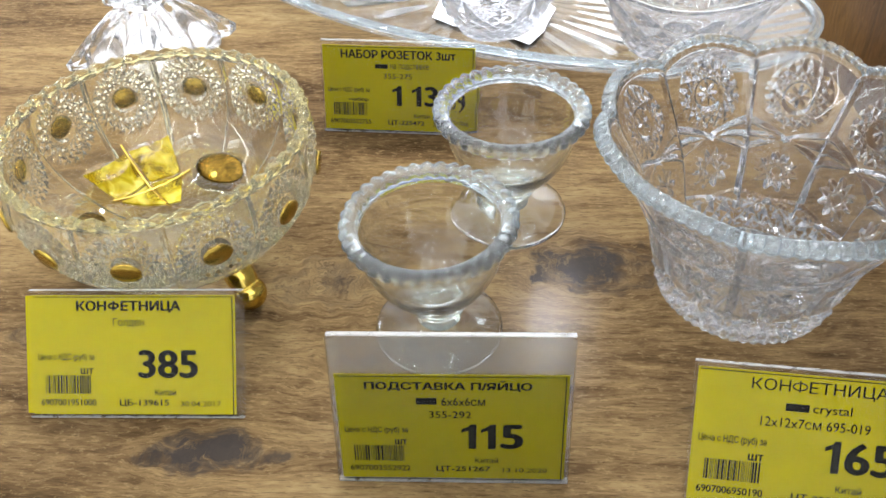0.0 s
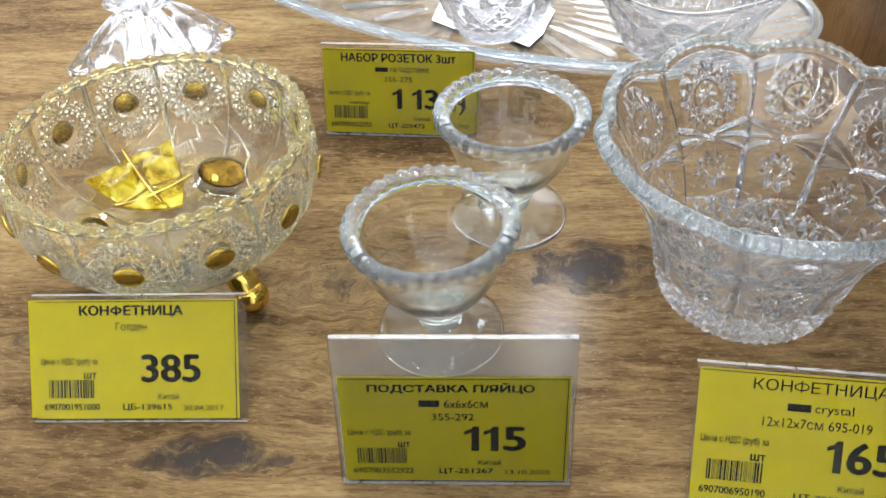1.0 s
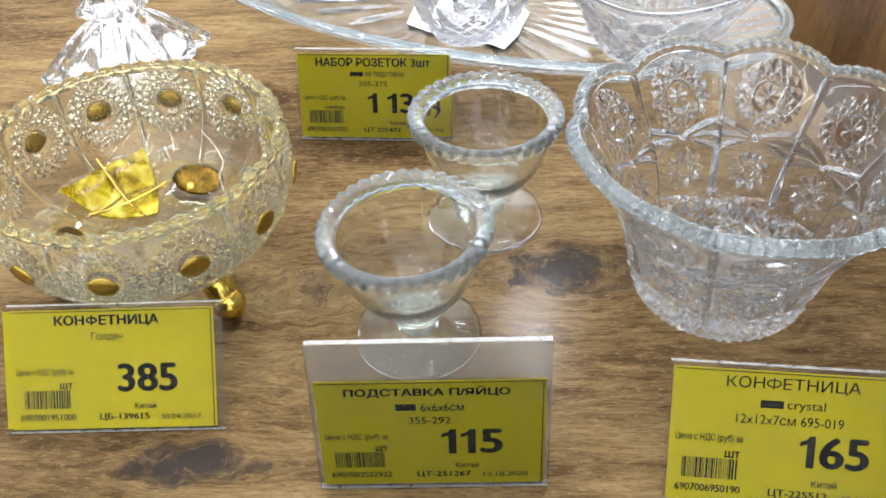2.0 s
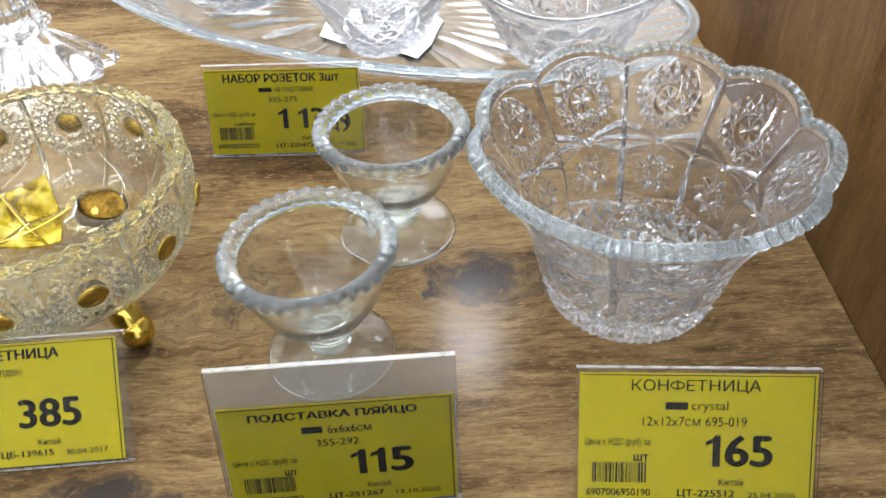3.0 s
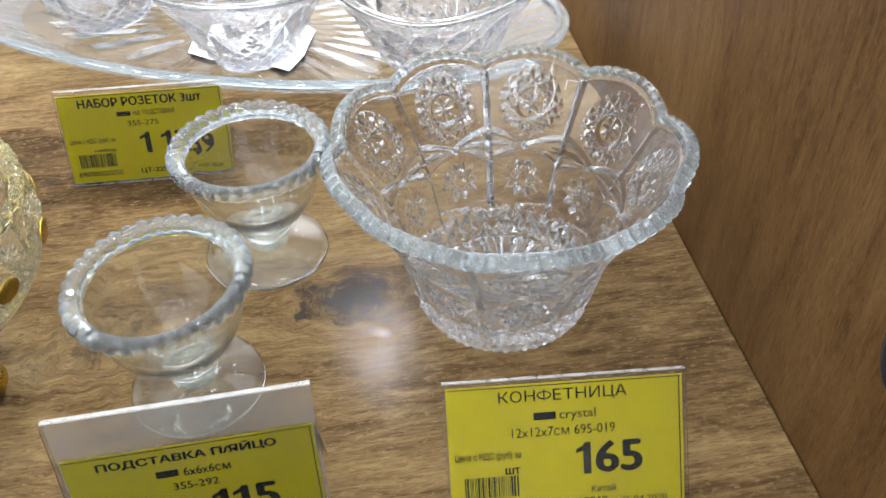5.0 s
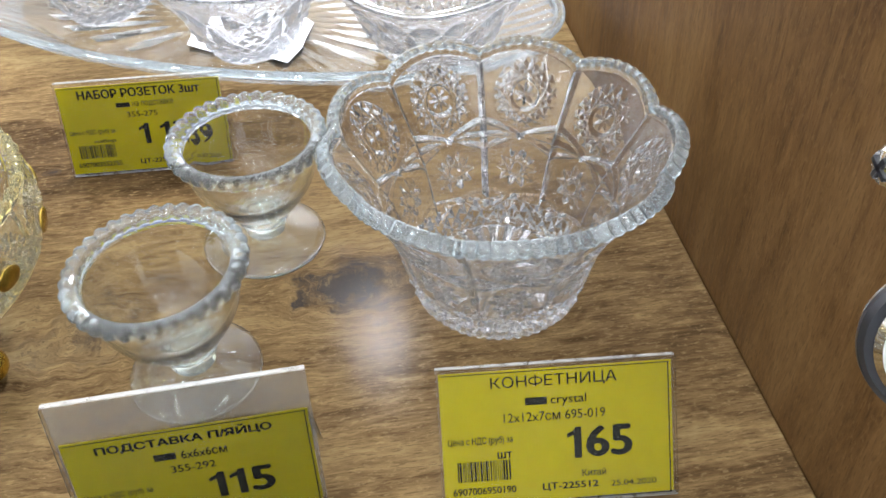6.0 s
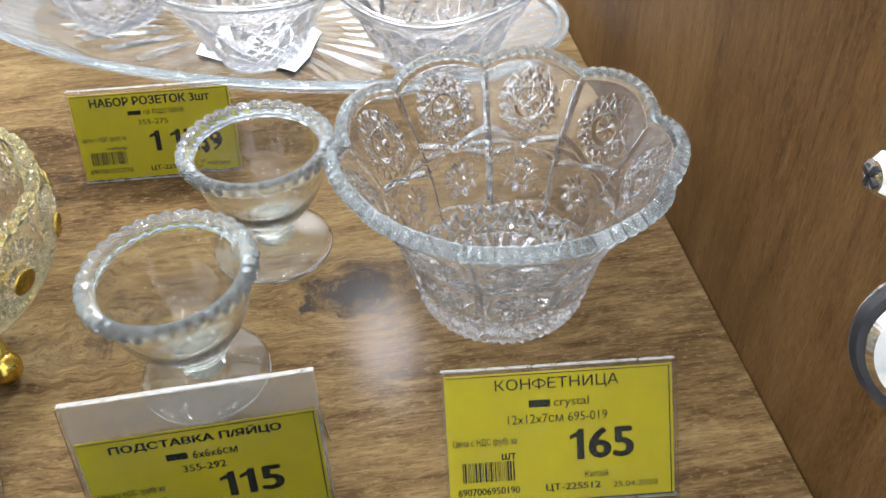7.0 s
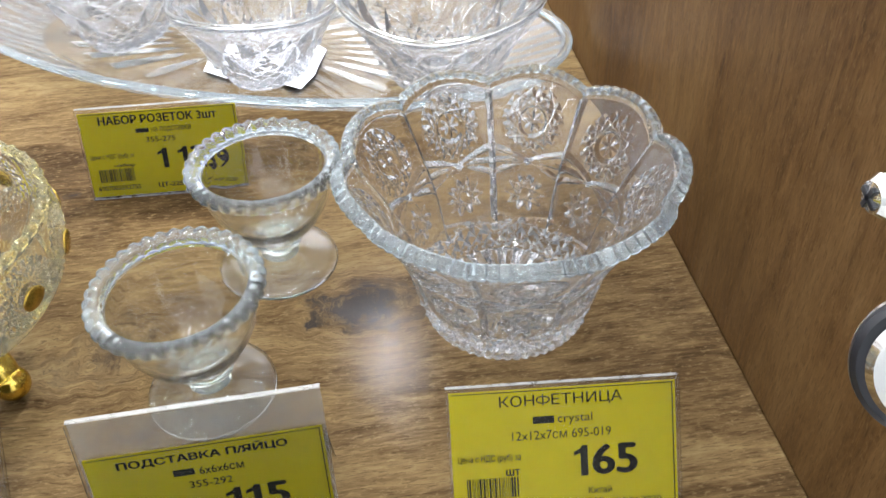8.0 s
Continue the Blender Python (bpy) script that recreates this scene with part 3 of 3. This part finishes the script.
        slope = math.degrees(math.atan2(z0 - z1, 0.004))
        bm = bmesh.new()
        bmesh.ops.create_uvsphere(bm, u_segments=32, v_segments=14, radius=1.0,
                                  matrix=pose(r0 * math.cos(w), r0 * math.sin(w), z0 + 0.0004, 0, 0, az) @ pose(0, 0, 0, 0, -slope, 0)
                                  @ Matrix.Diagonal((0.0072, 0.0122, 0.0013, 1)))
        part("pad_view_spot", bm, M_SPOT, bowl, "brown gilt spot standing for the foot pad seen through the bowl", True)
    return bowl


gilt_bowl(pose(-0.1012, 0.3105, 0, 0, 0, 4) @ Matrix.Diagonal((1.045, 1.045, 1.045, 1)))


# ---- crystal candlestick foot ----
def candlestick(m):
    stick = thing("candlestick", m, "clear crystal candlestick with a square stepped foot", "candlestick")
    n = 160
    a = np.linspace(0, 2 * np.pi, n, endpoint=False)
    sq = 1.0 / np.maximum(np.abs(np.cos(a)), np.abs(np.sin(a)))
    notch = 1 - 0.16 * np.cos(4 * a) ** 2 * (np.abs(np.cos(2 * a)) > 0.3)

    def ring(r, z, k=1.0):
        q = r * (1 + k * (sq * notch - 1))
        return (q * np.cos(a), q * np.sin(a), z + 0 * a)

    turned("foot", [ring(0.030, 0.0015), ring(0.0355, 0.0), ring(0.0360, 0.004), ring(0.030, 0.012), ring(0.022, 0.021), ring(0.0155, 0.0285, 0.8),
                    ring(0.0130, 0.031, 0.5)], M_CRYSTAL, stick, "square flared crystal foot", False)
    turned("stem", [ring(0.012, 0.0312, 0.3), ring(0.0165, 0.0340, 0.6), ring(0.0170, 0.038, 0.6), ring(0.0135, 0.042, 0.5), ring(0.0105, 0.060, 0.4),
                    ring(0.012, 0.085, 0.4), ring(0.0175, 0.100, 0.3), ring(0.0185, 0.112, 0.2), ring(0.0150, 0.116, 0.2)], M_CRYSTAL, stick, "", False)
    return stick


candlestick(pose(-0.174, 0.492, 0, 0, 0, 75))
bm = box(-0.017, 0.017, -0.017, 0.017, 0.0003, 0.0010)
stk = part("sticker", bm, M_WHITE)
stk.matrix_world = pose(-0.174, 0.492, 0, 0, 0, 75)
tagged(stk, "white paper sticker beneath the crystal candlestick", "sticker")


# ---- boat tray with three dishes ----
TRAY = pose(0.023, 0.556, 0, 0, 0, -23)


def boat_tray(m):
    tray = thing("boat_tray", m, "long clear glass boat-shaped tray with rayed cuts", "tray")
    n = 624
    a = np.linspace(0, 2 * np.pi, n, endpoint=False)
    e = 2 / 2.1
    cx, cy = np.sign(np.cos(a)) * np.abs(np.cos(a)) ** e, np.sign(np.sin(a)) * np.abs(np.sin(a)) ** e
    ray = tri(a * 60 / (2 * np.pi))

    def ring(q, z, cut=0.0, wave=0.0):
        k = q + cut * ray
        return (0.204 * k * cx, 0.0935 * k * cy, z + wave * np.cos(2 * a) + 0 * a)

    rings = [ring(0.60, 0.0010), ring(0.70, 0.0), ring(0.74, 0.001), ring(0.80, 0.005, 0.015), ring(0.88, 0.0105, 0.02), ring(0.95, 0.0165, 0.015),
             ring(0.965, 0.0188, 0.0, 0.001), ring(0.955, 0.0196, 0.0, 0.001), ring(0.93, 0.0190), ring(0.86, 0.0130), ring(0.78, 0.0075), ring(0.72, 0.0052)]
    fan = np.clip(1.6 * tri(a * 26 / (2 * np.pi)) - 0.6, 0, 1)
    for q, deep in ((0.66, 0.0), (0.62, 0.0016), (0.50, 0.0018), (0.36, 0.0010), (0.28, 0.0), (0.10, 0.0)):
        x, y, z = ring(q, 0.0050)
        rings.append((x, y, z - deep * fan))
    second_material(turned("body", rings, M_GLASS, tray, "rayed glass body", True), n, 2, 6, M_CUT)
    lip = []
    for th in np.linspace(-np.pi, np.pi, 14, endpoint=False):
        k = 0.972 + 0.016 * np.cos(th)
        lip.append((0.204 * k * cx, 0.0935 * (0.972 + 0.030 * np.cos(th)) * cy, 0.0216 + 0.0020 * np.sin(th) + 0.001 * np.cos(2 * a)))
    loop("rim", lip, M_RIM, tray, "thick rounded glass rim")
    return tray


boat_tray(TRAY)


def rosette_dish(m, label):
    """Flared dish: narrow foot, straight sides cut in long diamonds, smooth rim that dips at front and back."""
    dish = thing("rosette_dish", m, label, "dish", "dishes on the tray")
    n = 640
    a = np.linspace(0, 2 * np.pi, n, endpoint=False)
    wave = np.cos(2 * a)
    ell = 1 / np.sqrt(np.cos(a) ** 2 + (np.sin(a) / 0.80) ** 2)

    def ring(r, z, cut=0.0, w=0.0):
        q = r * ell + cut
        return (q * np.cos(a), q * np.sin(a), z + w * wave + 0 * a)

    prof, _ = spline([(0.0295, 0.0), (0.0315, 0.004), (0.0400, 0.017), (0.0485, 0.031), (0.0570, 0.043), (0.0605, 0.0485)], 70)
    rings = [ring(0.012, 0.002), ring(0.0275, 0.0008)]
    for k, (r, z) in enumerate(prof):
        u = k / 69
        turns = a * 13 / (2 * np.pi)
        long_cut = np.minimum(tri(turns + 1.6 * u), tri(turns - 1.6 * u))
        fine_cut = np.minimum(tri(2 * turns + 7 * u), tri(2 * turns - 7 * u))
        fade = np.clip((0.93 - u) / 0.12, 0, 1) * np.clip(u / 0.05, 0, 1)
        low = np.clip((0.45 - u) / 0.2, 0, 1)
        rings.append(ring(r, z, (0.0034 * (long_cut - 0.5) * (1 - 0.6 * low) + 0.0024 * (fine_cut - 0.4) * low) * fade, 0.005 * u * u))
    last = len(rings)
    rings += [ring(0.0602, 0.0502, 0, 0.005), ring(0.0585, 0.0497, 0, 0.005)]
    for r, z in spline([(0.0570, 0.0475), (0.0532, 0.0415), (0.0448, 0.030), (0.0362, 0.017), (0.0295, 0.0085), (0.023, 0.0062)], 20)[0]:
        rings.append(ring(r, z, 0.0, 0.005 * (z / 0.0475) ** 2))
    rings.append(ring(0.006, 0.0058))
    second_material(turned("body", rings, M_CRYSTAL, dish, "flared crystal body", True), n, 1, last, M_DISH)
    lip = []
    for th in np.linspace(-np.pi, np.pi, 12, endpoint=False):
        q = (0.0594 + 0.0017 * np.cos(th)) * ell
        lip.append((q * np.cos(a), q * np.sin(a), 0.0514 + 0.0014 * np.sin(th) + 0.005 * wave))
    loop("rim", lip, M_GLASS, dish, "smooth waved rim")
    return dish


for dx, dy, rz, lab in ((0.134, 0.490, -20, "clear cut crystal dish on the tray beside the wooden panel"),
                        (0.032, 0.522, 64, "clear cut crystal dish standing over a white paper on the tray"),
                        (-0.060, 0.586, 66, "clear cut crystal dish near the far end of the tray")):
    rosette_dish(pose(dx, dy, 0.0052, 0, 0, rz), lab)

bm = bmesh.new()
outline = [(-0.010, 0.523), (0.004, 0.512), (0.013, 0.511), (0.030, 0.498), (0.036, 0.500), (0.049, 0.490), (0.058, 0.506), (0.060, 0.515), (0.066, 0.535),
           (0.05, 0.56), (0.02, 0.57), (-0.006, 0.548)]
face = bm.faces.new([bm.verts.new((x, y, 0.0046)) for x, y in outline])
res = bmesh.ops.extrude_face_region(bm, geom=[face])
for v in res["geom"]:
    if isinstance(v, bmesh.types.BMVert):
        v.co.z += 0.0003
pp = part("paper_leaf", bm, M_WHITE)
pp.location = (0.001, 0.001, 0.0002)
tagged(pp, "white torn paper leaf under the dish on the tray", "paper")


# ---- price tags ----
def re_split(text, drawn):
    """Splits a line round the letters that are drawn by hand."""
    out, run = [], ""
    for ch in text:
        if ch in drawn:
            out += [run, ch] if run else [ch]
            run = ""
        else:
            run += ch
    return out + [run] if run else out


def type_mesh(text, bold):
    cu = bpy.data.curves.new("type", "FONT")
    cu.body, cu.extrude, cu.resolution_u = text, 0.004, 3
    tmp = new("type_source", cu)
    me = bpy.data.meshes.new_from_object(tmp.evaluated_get(bpy.context.evaluated_depsgraph_get()))
    co = np.empty(len(me.vertices) * 3, np.float32)
    me.vertices.foreach_get("co", co)
    faces = [tuple(p.vertices) for p in me.polygons]
    bpy.data.objects.remove(tmp)
    bpy.data.curves.remove(cu)
    bpy.data.meshes.remove(me)
    co = co.reshape(-1, 3)
    if bold:
        many, all_faces = [], []
        for k, (dx, dy) in enumerate(((-1, 0), (1, 0), (0, -0.6), (0, 0.6))):
            many.append(co + np.array((dx * bold, dy * bold, 0.0002 * k), np.float32))
            all_faces += [tuple(q + k * len(co) for q in f) for f in faces]
        return np.concatenate(many), all_faces
    return co, faces


def round_letter(bold):
    """A ring with an upright through it."""
    t = 0.075 + 2 * bold
    n = 40
    a = np.linspace(0, 2 * np.pi, n, endpoint=False)
    co, faces = [], []
    for z in (-0.004, 0.004):
        for k in (0.0, t):
            co += [(0.42 + (0.40 - k) * math.cos(q), 0.36 + (0.27 - k) * math.sin(q), z) for q in a]
    for i in range(n):
        j = (i + 1) % n
        faces += [(2 * n + i, 2 * n + j, 3 * n + j, 3 * n + i), (i, j, 2 * n + j, 2 * n + i), (n + j, n + i, 3 * n + i, 3 * n + j)]
    b = len(co)
    for z in (-0.004, 0.0045):
        co += [(0.42 - t / 2, -0.02, z), (0.42 + t / 2, -0.02, z), (0.42 + t / 2, 0.74, z), (0.42 - t / 2, 0.74, z)]
    faces += [(b + 4, b + 5, b + 6, b + 7), (b, b + 1, b + 5, b + 4), (b + 1, b + 2, b + 6, b + 5), (b + 2, b + 3, b + 7, b + 6), (b + 3, b, b + 4, b + 7)]
    return np.array(co, np.float32), faces


def figure_one(bold):
    """The figure 1 as an upright with a slanting flag, as tall as its neighbours."""
    like = type_mesh("5", bold)[0]
    y0, y1 = float(like[:, 1].min()), float(like[:, 1].max())
    h, t = y1 - y0, 0.10 + 1.6 * bold
    flat = [(0.34 - t, 0), (0.34, 0), (0.34, h), (0.34 - 0.75 * t, h), (0.34 - t, 0.90 * h), (0.20 - t, 0.80 * h), (0.20 - t, 0.66 * h), (0.34 - t, 0.745 * h)]
    n = len(flat)
    co = [(x, y + y0, z) for z in (-0.004, 0.004) for x, y in flat]
    faces = [(n, n + 1, n + 7), (n + 1, n + 2, n + 7), (n + 2, n + 3, n + 4, n + 7), (n + 4, n + 5, n + 6, n + 7)]
    faces += [(i, (i + 1) % n, n + (i + 1) % n, n + i) for i in range(n)]
    return np.array(co, np.float32), faces


def lettering(name, text, u0, u1, v0, v1, w, h, parent, bold=0.0, z=0.0004):
    """Raised flat letters filling the given share of a card of w x h metres; v runs down from the top edge."""
    bits = []
    for chunk in re_split(text, "Фн1 " if bold > 0.033 else "Фн"):
        if chunk == " ":
            bits.append(None)
            continue
        if chunk == "Ф":
            bits.append(round_letter(bold))
        elif chunk == "1" and bold > 0.033:
            bits.append(figure_one(bold))
        elif chunk == "н":
            co, fs = type_mesh("Н", bold)
            bits.append((co * np.array((0.78, 0.74, 1), np.float32), fs))
        else:
            bits.append(type_mesh(chunk, bold))
    x, cos, faces = 0.0, [], []
    for bit in bits:
        if bit is None:
            x += 0.22
            continue
        co, fs = bit
        base = sum(len(q) for q in cos)
        co = co.copy()
        co[:, 0] += x - co[:, 0].min()
        x = co[:, 0].max() + 0.085
        cos.append(co)
        faces += [tuple(k + base for k in f) for f in fs]
    co = np.concatenate(cos)
    me = bpy.data.meshes.new(name)
    me.from_pydata(co.tolist(), [], faces)
    me.materials.append(M_INK)
    lo, hi = co.min(0), co.max(0)
    x = (-0.5 + u0 + (u1 - u0) * (co[:, 0] - lo[0]) / (hi[0] - lo[0])) * w
    y = (1 - v1 + (v1 - v0) * (co[:, 1] - lo[1]) / (hi[1] - lo[1])) * h
    zz = z + (co[:, 2] > 0) * 0.00006
    me.vertices.foreach_set("co", np.stack([x, y, zz], -1).astype(np.float32).ravel())
    me.update()
    ob = new(name, me)
    ob.parent = parent
    return ob


def bars(name, spans, v0, v1, w, h, parent, z=0.0004):
    """Upright or lying ink bars: each span is a share of the width."""
    verts, faces = [], []
    for u0, u1 in spans:
        b = len(verts)
        for zz in (z, z + 0.00006):
            for u, v in ((u0, v1), (u1, v1), (u1, v0), (u0, v0)):
                verts.append(((u - 0.5) * w, (1 - v) * h, zz))
        faces += [(b + 4, b + 5, b + 6, b + 7), (b, b + 1, b + 5, b + 4), (b + 1, b + 2, b + 6, b + 5), (b + 2, b + 3, b + 7, b + 6), (b + 3, b, b + 4, b + 7)]
    return mesh_object(name, verts, faces, M_INK, parent)


def price_tag(m, lean, w, total, paper_h, paper_w, shift, texts, label, seed, haze=False, double=False):
    """Clear holder leaning back on its foot, with a printed yellow card in it."""
    tag = thing("price_tag", m, label, "price tag", "yellow price tags")
    tip = pose(0, 0, 0, 90 - lean, 0, 0)
    t = 0.0011

    def lay(ob, off=0.0):
        ob.matrix_local = tip @ Matrix.Translation((0, 0, off))
        return ob

    lay(part("front_sheet", box(-w / 2, w / 2, 0.0006, total, 0.0006, 0.0006 + t, 0.0002), M_ACRYL_SHADED if haze else M_ACRYL, tag, "clear acrylic sheet"))
    lay(part("back_sheet", box(-w / 2, w / 2, 0.0006, total, -t - 0.0010, -0.0010, 0.0002), M_ACRYL_HAZE if haze else M_ACRYL, tag, "clear acrylic sheet"))
    lay(part("top_edge", box(-w / 2, w / 2, total - 0.0002, total + 0.0004, -0.0016, 0.0004, 0.0002), M_ACRYL_EDGE, tag, "bright folded acrylic edge"))
    lay(part("bottom_edge", box(-w / 2, w / 2, 0.0, 0.0007, -0.0016, 0.0012, 0.0002), M_ACRYL_EDGE, tag, "bright folded acrylic edge"))
    up = math.cos(radians(lean)) * total * 0.62
    back = math.sin(radians(lean)) * total * 0.62
    # the rear stay that holds the sheet up
    depth = 0.020
    a0, a1 = Vector((0, back + 0.003, up)), Vector((0, back + depth, 0.0008))
    run = (a1 - a0)
    bm = box(-w / 2, w / 2, 0, run.length, -0.0005, 0.0005, 0.0002)
    stay = part("stay", bm, M_ACRYL, tag, "clear acrylic rear stay")
    stay.matrix_local = Matrix.Translation(a0) @ pose(0, 0, 0, math.degrees(math.atan2(run.z, run.y)), 0, 0)
    card = lay(part("card", box(shift - paper_w / 2, shift + paper_w / 2, 0.0012, paper_h, -0.0003, 0.0001), M_PAPER, tag, "printed yellow card"))
    W, H = paper_w, paper_h
    made = []
    for name, text, u0, u1, v0, v1, bold in texts:
        if text is None:
            made.append(bars(name, [(u0, u1)], v0, v1, W, H, card, 0.00012))
            continue
        made.append(lettering(name, text, u0, u1, v0, v1, W, H, card, bold, 0.00012))
    rng = random.Random(seed)
    spans, u = [], 0.060
    while u < 0.285:
        k = rng.choice((0.0030, 0.0030, 0.0058, 0.0085))
        spans.append((u, min(u + k, 0.29)))
        u += k + rng.choice((0.0030, 0.0030, 0.0055))
    made.append(bars("barcode", spans, 0.655, 0.805, W, H, card, 0.00012))
    made.append(bars("border_line", [(0.008, 0.992)], 0.012, 0.019, W, H, card, 0.00012))
    made.append(bars("border_line", [(0.008, 0.992)], 0.978, 0.985, W, H, card, 0.00012))
    made.append(bars("border_line", [(0.984, 0.989)], 0.012, 0.985, W, H, card, 0.00012))
    for ob in made:
        ob.location.x = shift
    if double:
        lay(part("second_card", box(shift - paper_w / 2 - 0.0025, shift + paper_w / 2 - 0.0025, 0.0015, paper_h - 0.0002, -0.0007, -0.0004), M_PAPER, tag,
                 "second yellow card showing behind"))
    return tag


def lines(title, t0, t1, bold, extra, unit, u0, price, p0, p1, code, article, date):
    rows = [("title_text", title, t0, t1, 0.045, 0.145, bold)]
    rows += extra
    rows += [("tax_text", "Цена с НДС (руб) за", 0.025, 0.305, 0.475, 0.545, 0.026), ("unit_text", unit, u0, 0.30, 0.595, 0.645, 0.03),
             ("price_text", price, p0, p1, 0.445, 0.680, 0.034), ("barcode_digits", code, 0.035, 0.31, 0.850, 0.905, 0.024),
             ("country_text", "Китай", 0.600, 0.705, 0.765, 0.82, 0.018), ("article_text", article, 0.425, 0.670, 0.850, 0.915, 0.030),
             ("date_text", date, 0.725, 0.925, 0.865, 0.91, 0.016)]
    return rows


price_tag(pose(-0.0978, 0.2240, 0, 0, 0, 1.9), 39.5, 0.0795, 0.0471, 0.0453, 0.0755, -0.0012,
          lines("КОНФЕТНИЦА", 0.22, 0.735, 0.042, [("series_text", "Голден", 0.40, 0.555, 0.185, 0.265, 0.012)], "шт", 0.235, "385", 0.52, 0.815,
                "6907001951000", "ЦБ-139615", "30.04.2017"), "bright yellow price card in clear holder by gilt bowl", 3, double=True)
price_tag(pose(0.0195, 0.2020, 0, 0, 0, 1.4), 12.7, 0.0778, 0.0604, 0.0452, 0.0750, 0.0,
          lines("ПОДСТАВКА П/ЯЙЦО", 0.125, 0.845, 0.042, [("name_bar", None, 0.345, 0.435, 0.205, 0.265, 0), ("size_text", "6x6x6см", 0.455, 0.645, 0.20, 0.275, 0.014), ("model_text", "355-292", 0.40, 0.585, 0.325, 0.39, 0.012)],
                "шт", 0.245, "115", 0.54, 0.815, "6907003552922", "ЦТ-251267", "13.10.2020"),
          "yellow price card low in a hazy holder by egg cup", 5, haze=True)
price_tag(pose(0.1358, 0.1935, 0, 0, 0, -4.7), 35, 0.0798, 0.0485, 0.0468, 0.0775, 0.0,
          lines("КОНФЕТНИЦА", 0.22, 0.765, 0.004, [("name_bar", None, 0.365, 0.46, 0.21, 0.265, 0), ("material_text", "crystal", 0.475, 0.63, 0.20, 0.285, 0.004), ("size_text", "12x12x7см 695-019", 0.27, 0.71, 0.315, 0.385, 0.004)],
                "шт", 0.235, "165", 0.54, 0.825, "6907006950190", "ЦТ-225512", "25.04.2020"),
          "yellow price card in clear holder by the crystal bowl", 7)
price_tag(pose(-0.0184, 0.4080, 0, 0, 0, -2.6), 17.7, 0.0787, 0.0469, 0.0446, 0.0772, 0.0,
          lines("НАБОР РОЗЕТОК 3шт", 0.12, 0.875, 0.036, [("name_bar", None, 0.345, 0.43, 0.205, 0.255, 0), ("note_text", "на подставке", 0.445, 0.70, 0.20, 0.27, 0.008), ("model_text", "355-275", 0.40, 0.59, 0.31, 0.37, 0.010)],
                "набор", 0.165, "1 139", 0.455, 0.88, "6907003552755", "ЦТ-225472", "24.07.2020"),
          "bright yellow price card standing before the glass tray", 9)


# ---- chrome lock held off the side panel by its shank ----
def chrome_lock(centre, eye):
    axis = (Vector(eye) - Vector(centre)).normalized()
    face = axis.to_track_quat("X", "Z").to_matrix().to_4x4()
    lock = thing("chrome_lock", Matrix.Translation(centre), "round chrome cabinet lock with black rubber ring on the side panel", "lock")
    n = 72
    a = np.linspace(0, 2 * np.pi, n, endpoint=False)

    def ring(x, r):
        return (x + 0 * a, r * np.cos(a), r * np.sin(a))

    def lay(ob):
        ob.matrix_local = face
        return ob

    lay(turned("bell", [ring(-0.012, 0.007), ring(-0.010, 0.0115), ring(-0.006, 0.0146), ring(-0.001, 0.0155), ring(0.0015, 0.0150), ring(0.002, 0.010)],
               M_CHROME, lock, "bright chrome bell"))
    lay(turned("rubber_ring", [ring(0.0016, 0.0148), ring(0.0016, 0.0156), ring(0.0032, 0.0153), ring(0.0046, 0.0140), ring(0.0046, 0.0128)],
               M_RUBBER, lock, "black rubber ring"))
    cap = lay(turned("cap", [ring(0.0042, 0.0127), ring(0.0060, 0.0124), ring(0.0082, 0.0108), ring(0.0092, 0.0084), ring(0.0088, 0.0072)], M_CHROME, lock,
                     "polished chrome collar"))
    core = turned("core", [ring(0.0088, 0.0070), ring(0.0097, 0.0066), ring(0.0099, 0.0040)], M_RUBBER, cap, "dark lock core")
    reach = WALL_X - centre[0]
    turned("shank", [ring(0.004, 0.0045), ring(reach - 0.003, 0.0045), ring(reach - 0.003, 0.011), ring(reach, 0.0115)], M_CHROME, lock, "chrome shank", False)
    return lock


def wall_screw(centre):
    screw = thing("wall_screw", Matrix.Translation(centre), "chrome cross-head screw with a pale plastic pin on the side panel", "screw")
    n = 48
    a = np.linspace(0, 2 * np.pi, n, endpoint=False)
    reach = WALL_X - centre[0]

    def ring(x, r, dz=0.0):
        return (x + 0 * a, r * np.cos(a), dz + r * np.sin(a))

    turned("head", [ring(-0.0045, 0.0015), ring(-0.0040, 0.0034), ring(-0.0020, 0.0048), ring(0.0010, 0.0052), ring(0.0030, 0.0036)], M_CHROME, screw, "bright screw head")
    turned("shank", [ring(0.002, 0.0026), ring(reach, 0.0030)], M_CHROME, screw, "", False)
    for k in range(2):
        slot = part("slot", box(-0.0050, -0.0036, -0.0028, 0.0028, -0.0007, 0.0007, 0.0002), M_RUBBER, screw, "dark cross slot")
        slot.matrix_local = pose(0, 0, 0, 20 + 90 * k, 0, 0)
    turned("pin", [ring(0.0, 0.0012, 0.0092), ring(0.0006, 0.0024, 0.0092), ring(0.010, 0.0026, 0.0095), ring(reach, 0.0026, 0.0095)], M_WHITE, screw,
           "pale plastic pin")
    return screw


chrome_lock((0.188, 0.137, 0.134), (0.110, 0.03, 0.20))
wall_screw((0.182, 0.159, 0.1615))
